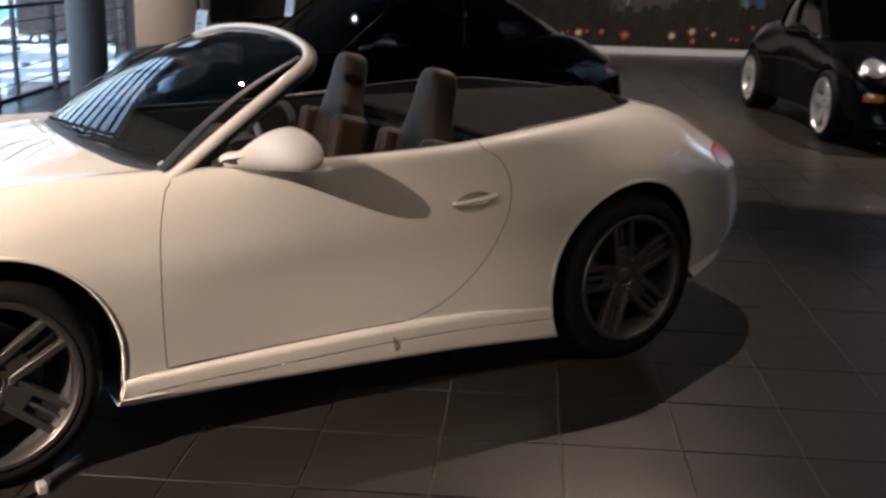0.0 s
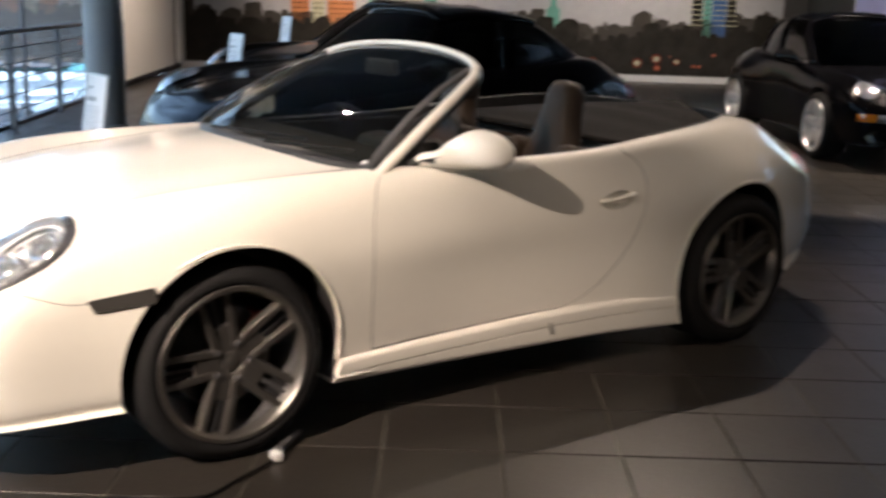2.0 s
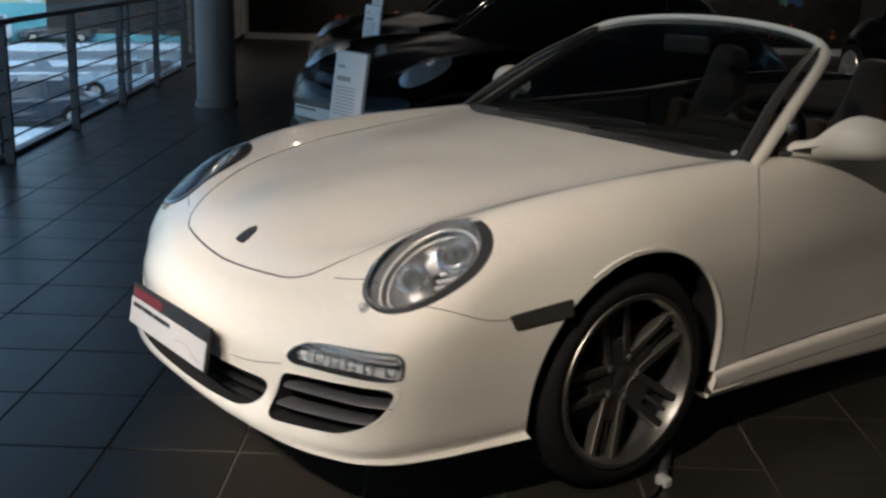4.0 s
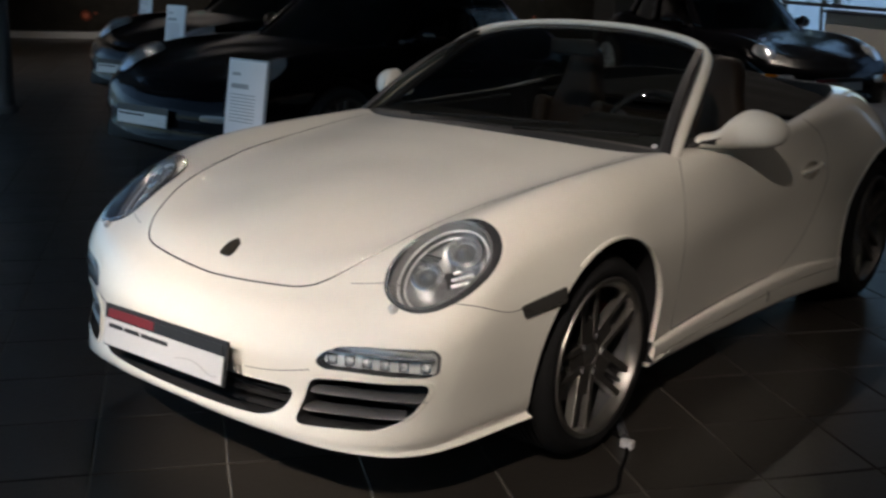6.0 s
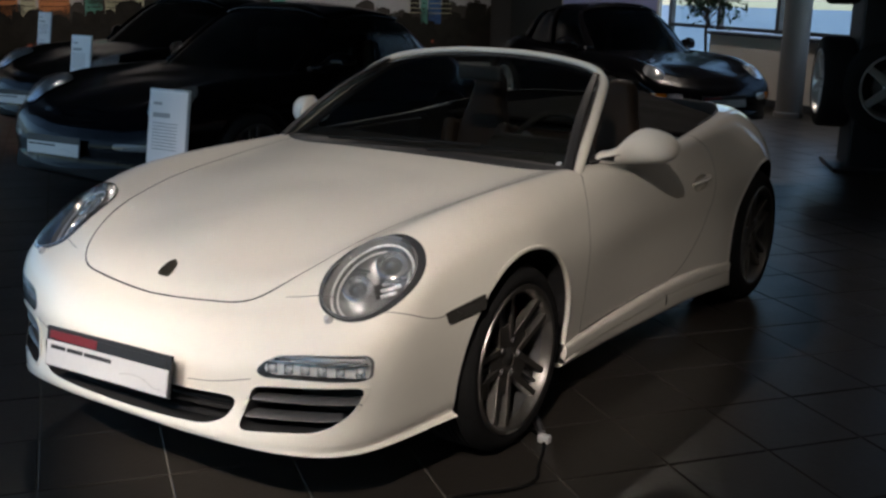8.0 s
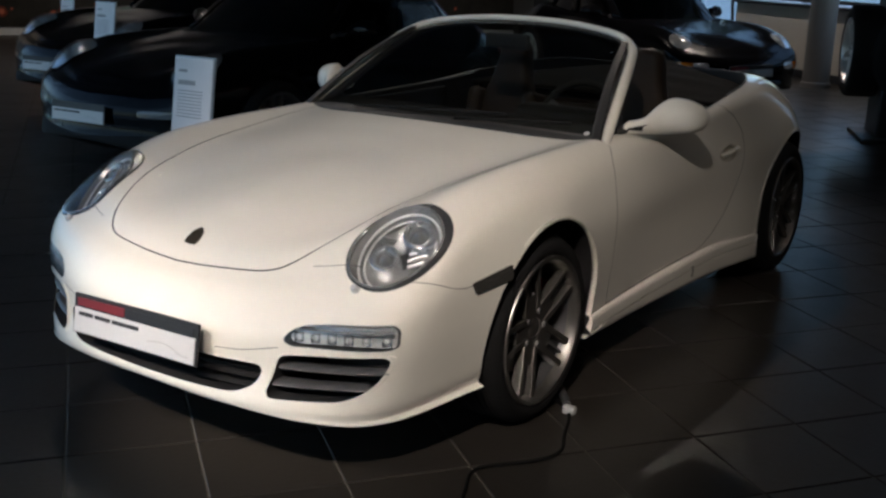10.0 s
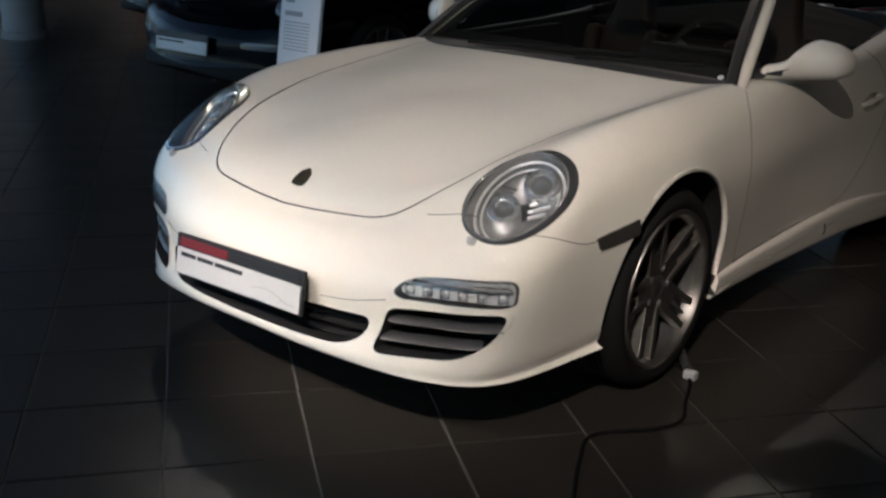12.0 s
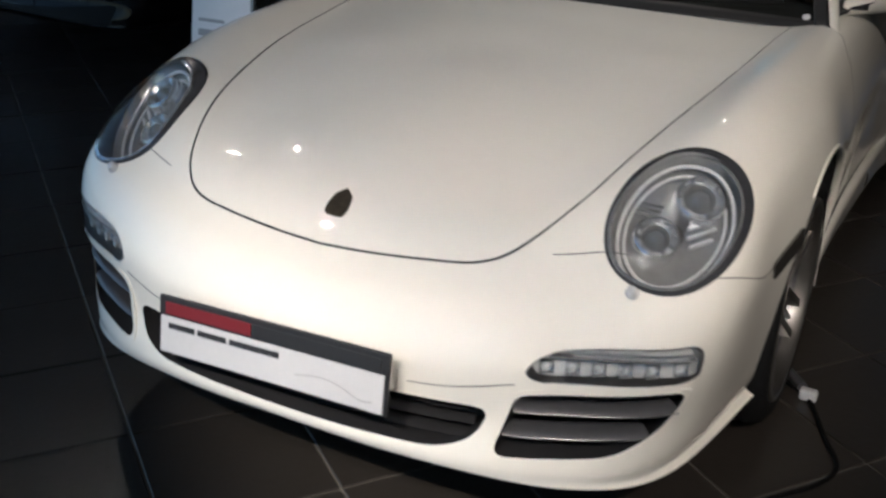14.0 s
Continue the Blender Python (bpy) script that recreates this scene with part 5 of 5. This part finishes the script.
def seat(y):
    base = part("seat", box((0.50, 0.46, 0.17), (1.30, y, 0.44), 0.06, 3), M_SEAT, cab, "brown-black leather front seat")
    for sg in (-1, 1):
        part("bolster", box((0.46, 0.09, 0.12), (1.30, y + 0.20 * sg, 0.52), 0.04, 3), M_SEAT, base)
    m = pose(1.625, y, 0.46, 0, 13, 0)
    half = [(0.0, 0.17), (0.16, 0.18), (0.34, 0.165), (0.44, 0.115), (0.53, 0.088), (0.62, 0.078), (0.675, 0.052)]
    out = [(-w, z) for z, w in half] + [(w, z) for z, w in reversed(half)]
    bm = bmesh.new()
    bm.from_mesh(prism(rounded(out, 0.05, 4), -0.055, 0.06, "X"))
    bmesh.ops.bevel(bm, geom=[e for e in bm.edges if abs(e.verts[0].co.x - e.verts[1].co.x) < 1e-4], offset=0.035, segments=3, affect="EDGES", profile=0.5)
    bmesh.ops.transform(bm, matrix=m, verts=bm.verts)
    me = bpy.data.meshes.new("b")
    bm.to_mesh(me)
    bm.free()
    part("backrest", soften(me, 40), M_SEAT, base, "tall tapered backrest with built-in headrest")
    for sg in (-1, 1):
        part("bolster", box((0.17, 0.075, 0.42), (-0.03, 0.16 * sg, 0.20), 0.035, 3, m=m), M_SEAT, base)


seat(-0.36)
seat(0.36)
part("rear_bulkhead", box((0.10, 1.26, 0.40), (1.95, 0, 0.62), 0.03), M_SEAT, cab)
for sg in (-1, 1):
    part("door_card", box((0.95, 0.03, 0.42), (1.15, 0.704 * sg, 0.655), 0.012), M_DASH, cab, "dark inner door card")
    part("belt_seal", tube(spaced([(0.74, 0.693 * sg, 0.878), (1.0, 0.719 * sg, 0.876), (1.3, 0.726 * sg, 0.880), (1.6, 0.724 * sg, 0.888), (1.93, 0.700 * sg, 0.908)], 30), 0.010, 0.007, 8), M_TRIM, cab, "black rubber seal along the door top")
verts, faces, nx, ny = [], [], 24, 25
for i in range(nx):
    x = 1.86 + 1.0 * i / (nx - 1)
    hmax = max(0.02, np.interp(x, [p[0] for p in RECESS], [p[1] for p in RECESS]) - 0.012)
    for j in range(ny):
        f = -1 + 2 * j / (ny - 1)
        verts.append((x, hmax * f, 0.862 + 0.055 * (1 - f * f) * min(1, (x - 1.80) * 2) + 0.028 * (x - 1.9) + 0.004 * math.sin(x * 25) * (1 - f * f)))
faces = [(i * ny + j, i * ny + j + 1, (i + 1) * ny + j + 1, (i + 1) * ny + j) for i in range(nx - 1) for j in range(ny - 1)]
thicken(part("stowed_roof", raw(verts, faces, 50), M_FABRIC, cab, "folded black fabric roof lying behind the seats"), 0.02)
rim_path = [(x, y, z) for x, y, z in ((p[0], p[1], 0) for p in spaced(RECESS, 30))]
rim_path = [(x, -y, 0) for x, y, _ in rim_path] + [(x, y, 0) for x, y, _ in rim_path[-2::-1]]
lip = []
for x, y, _ in rim_path:
    h = skin.ray_cast(Vector((x * 1.004, y * 1.004, 1.5)), Vector((0, 0, -1)))[0]
    lip.append((x, y, h.z))
part("roof_seal", tube(lip, 0.006, n=8), M_TRIM, cab, "black rubber seal round the roof well")
side_mirror(cab, M_WHITE)

# tail lights
for sg in (-1, 1):
    tl = [(-0.17, 0.0), (-0.12, 0.045), (0.05, 0.055), (0.16, 0.035), (0.17, -0.03), (0.05, -0.055), (-0.10, -0.045)]
    part("tail_light", patch(skin, (3.11, 0.65 * sg, 0.725), (0.38, -0.42 * sg, -0.02), (0, 0, 1), (0.72, 0.68 * sg, 0.15), rounded(tl, 0.02), 0.006, rings=5, thick=0.01), M_REDLENS, cab, "red tail light wrapping the rear wing")

# ---- other cars ----
NINE = ROOM @ Matrix.Translation((5.56, 6.70, 0)) @ Matrix.Rotation(radians(93.5), 4, "Z")
dark_coupe("black_coupe", "older black sports coupe with bright alloy wheels by the poster", NINE, 1.0, 1.18, M_SILVER, "round upright headlight", upright=True, group="black cars")
BM = Matrix.Translation((2.39, 3.45, 0)) @ Matrix.Rotation(radians(-2), 4, "Z") @ Matrix.Scale(1.03, 4)
dark_coupe("black_saloon", "black four-seat sports saloon behind the white cabriolet", BM, 0.94, 1.02, M_RIM, "oval headlight", group="black cars")
CM = Matrix.Translation((4.02, 6.15, 0)) @ Matrix.Rotation(radians(-2), 4, "Z") @ Matrix.Scale(1.03, 4)
dark_coupe("black_saloon", "black sports saloon parked beside the mural", CM, 0.94, 1.02, M_RIM, "oval headlight", group="black cars")


def price_stand(x, y, yaw, h=1.08):
    """A slanted metal stand that holds a printed sheet."""
    st = thing("info_stand", "slim stand holding a white printed information sheet", "sign stand", pose(x, y, 0, 0, 0, yaw), "information stands")
    part("foot", box((0.24, 0.20, 0.012), (0.04, 0, 0.006), 0.004), M_STEEL, st)
    part("pole", box((0.02, 0.05, h - 0.1), (0.02, 0, (h - 0.1) / 2 + 0.01), 0.004), M_STEEL, st)
    b = part("board", box((0.012, 0.232, 0.56), (0, 0, 0), 0.003), M_STEEL, st)
    b.matrix_local = pose(-0.012, 0, h - 0.275, 0, 8, 0)
    part("sheet", box((0.003, 0.220, 0.545), (-0.0085, 0, 0), 0.0005), M_PAPER, b)
    rows = [(0.215, 0.05, 0.012), (0.165, 0.10, 0.020)] + [(0.13 - 0.014 * k, 0.145, 0.004) for k in range(9)] + [(-0.06, 0.10, 0.010), (-0.10, 0.12, 0.022), (-0.15, 0.09, 0.012)]
    for z, w, t in rows:
        part("printed_bar", box((0.001, w, t), (-0.0108, 0.085 - w / 2, z)), M_GREYINK, b)
    return st


price_stand(0.226, 1.07, 3, 1.066)
price_stand(2.68, 4.76, 3, 1.08)
price_stand(5.34, 8.81, 3, 1.12)

# wheel display tower
tw = thing("wheel_display", "black display pillar carrying spare wheels on its faces", "display stand", ROOM @ pose(6.14, 4.08, 0, 0, 0, -30))
part("pillar", box((0.54, 0.54, 2.9), (0, 0, 1.45), 0.02), M_TRIM, tw)
part("base_plate", box((0.8, 0.8, 0.04), (0, 0, 0.02), 0.01), M_TRIM, tw)
for z in (0.78, 1.88):
    for k in range(4):
        whl = wheel(tw, 0, 0, -1, 0.41, 0.285, 0.27, M_SILVER, 18 * k, twin=False, caliper=False)
        whl.matrix_local = pose(0, 0, z, 0, 0, 90 * k) @ pose(0, -0.415, 0)

# floor cable with its plug
path = [(0.16, -0.62, 0.03), (0.15, -0.78, 0.02), (0.10, -0.885, 0.008), (-0.07, -0.96, 0.007), (-0.18, -1.005, 0.007), (-0.28, -0.975, 0.007), (-0.44, -0.86, 0.007), (-0.58, -0.905, 0.007), (-0.74, -0.99, 0.007), (-1.1, -1.2, 0.007)]
cable = thing("charging_cable", "thin black charging cable with a metal plug on the tiles", "cable")
part("lead", tube(spaced(path, 90), 0.006, n=8), M_CABLE, cable)
part("plug", box((0.03, 0.045, 0.03), (0.10, -0.888, 0.018), 0.007, 3), M_LAMPIN, cable, "pale plug housing")
part("plug_sleeve", tube([(0.12, -0.868, 0.024), (0.175, -0.825, 0.024), (0.24, -0.775, 0.024)], 0.014, n=12), M_SATIN, cable)

# ---- potted tree by the side windows ----
tr = thing("potted_tree", "leafy potted indoor tree before the side windows", "plant", RIGHT @ Matrix.Translation((8.05, 10.3, 0)))
M_BARK = mat("grey_brown_bark", (0.10, 0.075, 0.055), 0.85, vary=0.3, scale=20, bump=0.3, bscale=60)
M_LEAF = mat("dark_green_leaves", (0.035, 0.075, 0.030), 0.45, vary=0.3, scale=3, island=0.35)
M_POT = mat("anthracite_pot", (0.05, 0.05, 0.052), 0.5, vary=0.1)
part("pot", lathe([(0, 0), (0.20, 0), (0.24, 0.40), (0.25, 0.42), (0.225, 0.42), (0.215, 0.36), (0, 0.35)], 36, "Z"), M_POT, tr)
part("trunk", tube(spaced([(0, 0, 0.34), (0.02, 0.01, 0.8), (-0.01, 0.02, 1.3), (0.02, 0, 1.8), (0, 0, 2.3)], 20), 0.028, n=10, taper=np.linspace(1, 0.4, 20)), M_BARK, tr)
rt = random.Random(8)
lv, lf = [], []
for k in range(26):
    a, z0 = rt.uniform(0, 6.28), rt.uniform(1.15, 2.25)
    r = rt.uniform(0.25, 0.62) * (1.0 if z0 < 1.9 else 0.7)
    tip = np.array((r * math.cos(a), r * math.sin(a), z0 + rt.uniform(0.15, 0.5)))
    limb = spaced([(0, 0, z0), tuple(tip * (0.5, 0.5, 1) * (1, 1, 0.97)), tuple(tip)], 8)
    part("limb", tube(limb, 0.008, n=5, taper=np.linspace(1, 0.3, 8)), M_BARK, tr)
    for q in range(46):
        c = limb[rt.randrange(3, 8)] + np.array([rt.gauss(0, 0.075) for _ in range(3)])
        d = np.array([rt.gauss(0, 1) for _ in range(3)])
        d /= np.linalg.norm(d)
        s_ = np.cross(d, (0.3, 0.2, 1))
        s_ /= np.linalg.norm(s_) + 1e-9
        n_, L = len(lv), rt.uniform(0.07, 0.13)
        up_ = np.cross(s_, d) * 0.008
        lv += [c, c + d * L * 0.5 + s_ * L * 0.24 + up_, c + d * L, c + d * L * 0.5 - s_ * L * 0.24 + up_]
        lf += [(n_, n_ + 1, n_ + 2, n_ + 3)]
part("crown", raw(lv, lf), M_LEAF, tr, "many small dark green leaves")

# ---- cars parked in the street ----


def street_car(label, x, y, yaw, paint, length=4.5, height=1.45, boxy=False):
    """A parked road car: lower body, glasshouse, roof and four wheels."""
    car = thing("parked_car", label, "car", OUTSIDE @ Matrix.Translation((x, y, STREET)) @ Matrix.Rotation(radians(yaw), 4, "Z"), "cars parked in the street")
    L, b = length / 2, 0.52 * height / 1.45 + 0.38
    rows = [[(-L * f, 0, 0.25) for f in (0.9, 0.88, 0.6, 0.2, -0.2, -0.6, -0.88, -0.9)],
            [(-L * 0.97, 0, 0.28), (-L * 0.93, 0.62, 0.28), (-L * 0.62, 0.84, 0.26), (-L * 0.2, 0.86, 0.26), (L * 0.2, 0.86, 0.26), (L * 0.62, 0.84, 0.26), (L * 0.93, 0.66, 0.3), (L * 0.97, 0, 0.3)],
            [(-L, 0, 0.52), (-L * 0.95, 0.68, 0.52), (-L * 0.64, 0.88, 0.55), (-L * 0.2, 0.89, 0.55), (L * 0.2, 0.89, 0.55), (L * 0.64, 0.88, 0.55), (L * 0.96, 0.70, 0.56), (L, 0, 0.56)],
            [(-L * 0.94, 0, 0.74), (-L * 0.88, 0.62, 0.76), (-L * 0.6, 0.80, 0.84), (-L * 0.2, 0.83, b), (L * 0.2, 0.83, b), (L * 0.62, 0.81, b + 0.02), (L * 0.93, 0.66, b), (L * 0.97, 0, b)],
            [(-L * 0.6, 0, 0.86), (-L * 0.58, 0.3, 0.86), (-L * 0.45, 0.4, b), (-L * 0.2, 0.4, b + 0.02), (L * 0.2, 0.4, b + 0.02), (L * 0.5, 0.4, b + 0.04), (L * 0.7, 0.3, b + 0.02), (L * 0.75, 0, b + 0.02)],
            [(-L * 0.4, 0, b), (-L * 0.38, 0, b), (-L * 0.3, 0, b + 0.02), (-L * 0.1, 0, b + 0.02), (L * 0.1, 0, b + 0.02), (L * 0.3, 0, b + 0.04), (L * 0.48, 0, b + 0.03), (L * 0.5, 0, b + 0.03)]]
    me = shell(rows, 44, 26)
    for q in (paint, M_TRIM):
        me.materials.append(q)
    wl_ = [turned(cylinder(0.36, min(0.5 * sg, 1.1 * sg), max(0.5 * sg, 1.1 * sg), 24), Matrix.Translation((wx, 0, 0.32))) for wx in (-L * 0.62, L * 0.60) for sg in (-1, 1)]
    part("body", soften(carve(me, cutters(wl_), slot=1), 40), None, car)
    back = 0.93 if boxy else 0.80
    base, top = (-0.30, back), (-0.06, back - (0.10 if boxy else 0.30))
    vs = []
    for z, (f0, f1), h in ((b - 0.02, base, 0.76), (height - 0.06, top, 0.60)):
        vs += [(f0 * L, -h, z), (f0 * L, h, z), (f1 * L, h, z), (f1 * L, -h, z)]
    gl = raw(vs, [(0, 1, 5, 4), (1, 2, 6, 5), (2, 3, 7, 6), (3, 0, 4, 7), (4, 5, 6, 7)])
    part("windows", gl, M_HOUSEGLASS, car, "dark car windows")
    part("roof", box(((top[1] - top[0]) * L + 0.1, 1.24, 0.07), ((top[0] + top[1]) / 2 * L, 0, height - 0.045), 0.03, 3), paint, car)
    for sg in (-1, 1):
        for f0, f1, wd in ((base[0], top[0], 0.05), (0.28, 0.28, 0.07), (base[1], top[1], 0.10)):
            part("pillar", tube([(f0 * L, 0.765 * sg, b - 0.01), (f1 * L, 0.61 * sg, height - 0.05)], wd, 0.03, 6, up=(0, 1, 0)), paint, car)
        part("tail_light", box((0.06, 0.22, 0.14), (L * 0.945, 0.60 * sg, b - 0.14), 0.015), M_REDLENS, car)
        part("headlight", box((0.10, 0.30, 0.12), (-L * 0.905, 0.58 * sg, 0.66), 0.02), M_BOWL, car)
        for wx in (-L * 0.62, L * 0.60):
            t_ = part("tyre", turned(lathe([(0.19, -0.10), (0.31, -0.11), (0.325, -0.08), (0.325, 0.08), (0.31, 0.11), (0.19, 0.10)], 28, closed=True), Matrix.Translation((wx, 0.78 * sg, 0.325))), M_RUBBER, car)
            part("rim", turned(lathe([(0, -0.09 * 1), (0.10, -0.095), (0.195, -0.085), (0.20, 0.0), (0, 0.0)] if sg < 0 else [(0, 0.09), (0.10, 0.095), (0.195, 0.085), (0.20, 0.0), (0, 0.0)], 20), Matrix.Translation((wx, 0.78 * sg, 0.325))), M_SILVER, t_)
    return car


M_SILVERPAINT = mat("pale_silver_paint", (0.62, 0.64, 0.66), 0.35, coat=0.8, vary=0.03)
M_NAVY = mat("dark_blue_paint", (0.03, 0.045, 0.07), 0.3, coat=0.8, vary=0.05)
M_ICE = mat("pale_blue_paint", (0.35, 0.46, 0.55), 0.35, coat=0.8, vary=0.05)
street_car("white estate car parked across the street", 12.7, 65.6, -12, M_SILVERPAINT, 4.7, 1.66, True)
street_car("dark blue saloon parked below the showroom", 6.9, 32.6, -14, M_NAVY, 4.6, 1.45)
street_car("pale blue hatchback parked in the slush", 12.2, 38.0, -14, M_ICE, 4.1, 1.48, True)
street_car("dark saloon standing far across the street", 17.4, 64.4, -14, M_NAVY, 4.5, 1.5)
# White slab placed as a stand-in for a pale lettered surface below the railing.
ob = part("white_slab", box((3.4, 2.2, 0.5), (0, 0, 0.25), 0.2, 3), M_SNOW)
ob.matrix_world = OUTSIDE @ Matrix.Translation((4.2, 28.2, STREET)) @ Matrix.Rotation(radians(-12), 4, "Z")
tagged(ob, "white slab standing in for a bright lettered patch beside the street", "snow bank")

# floor tiles last: those beside the cabriolet one by one, the others joined
bm = box((PITCH - 0.007, PITCH - 0.007, 0.012), (0, 0, 0), 0.0015, 1)
tile = bpy.data.meshes.new("tile")
bm.to_mesh(tile)
bm.free()
tile.materials.append(M_TILE)
far_v, far_f, count = [], [], 0
for i in range(int((S0 - TS) / PITCH) - 3, int((S1 - TS) / PITCH) + 1):
    for j in range(int((W0 - TW) / PITCH) - 1, int((W1 - TW) / PITCH)):
        s, w = TS + (i + 0.5) * PITCH, TW + (j + 0.5) * PITCH
        h = PITCH / 2 - 0.0035
        if w < W0 - 0.2 or s + h < edge_s(w) + 0.03:
            continue
        if s - h < edge_s(w + h) + 0.01:      # cut tiles along the glazed side
            k, lo, hi = len(far_v), min(edge_s(w - h), s + h - 0.01), min(edge_s(w + h), s + h - 0.01)
            cut = [(max(s - h, lo), w - h), (s + h, w - h), (s + h, w + h), (max(s - h, hi), w + h)]
            far_v += [(a, b, c) for c in (0.0, -0.006) for a, b in cut]
            far_f += [(k, k + 1, k + 2, k + 3)] + [(k + q, k + 4 + q, k + 4 + (q + 1) % 4, k + (q + 1) % 4) for q in range(4)]
            continue
        if -3.0 < s < 3.6 and -3.6 < w < 3.6 and count < 300:
            ob = new("tile", tile)
            ob.parent = floor
            ob.location = (s, w, -0.006 + 0.0006 * math.sin(i * 7.1 + j * 3.3))
            count += 1
        else:
            k, h = len(far_v), PITCH / 2 - 0.0035
            far_v += [(s + a * h, w + b * h, c) for c in (0.0, -0.006) for a, b in ((-1, -1), (1, -1), (1, 1), (-1, 1))]
            far_f += [(k, k + 1, k + 2, k + 3)] + [(k + q, k + 4 + q, k + 4 + (q + 1) % 4, k + (q + 1) % 4) for q in range(4)]
ob = part("far_tiles", raw(far_v, far_f), M_TILE, floor)
tagged(ob, kind="stuff")
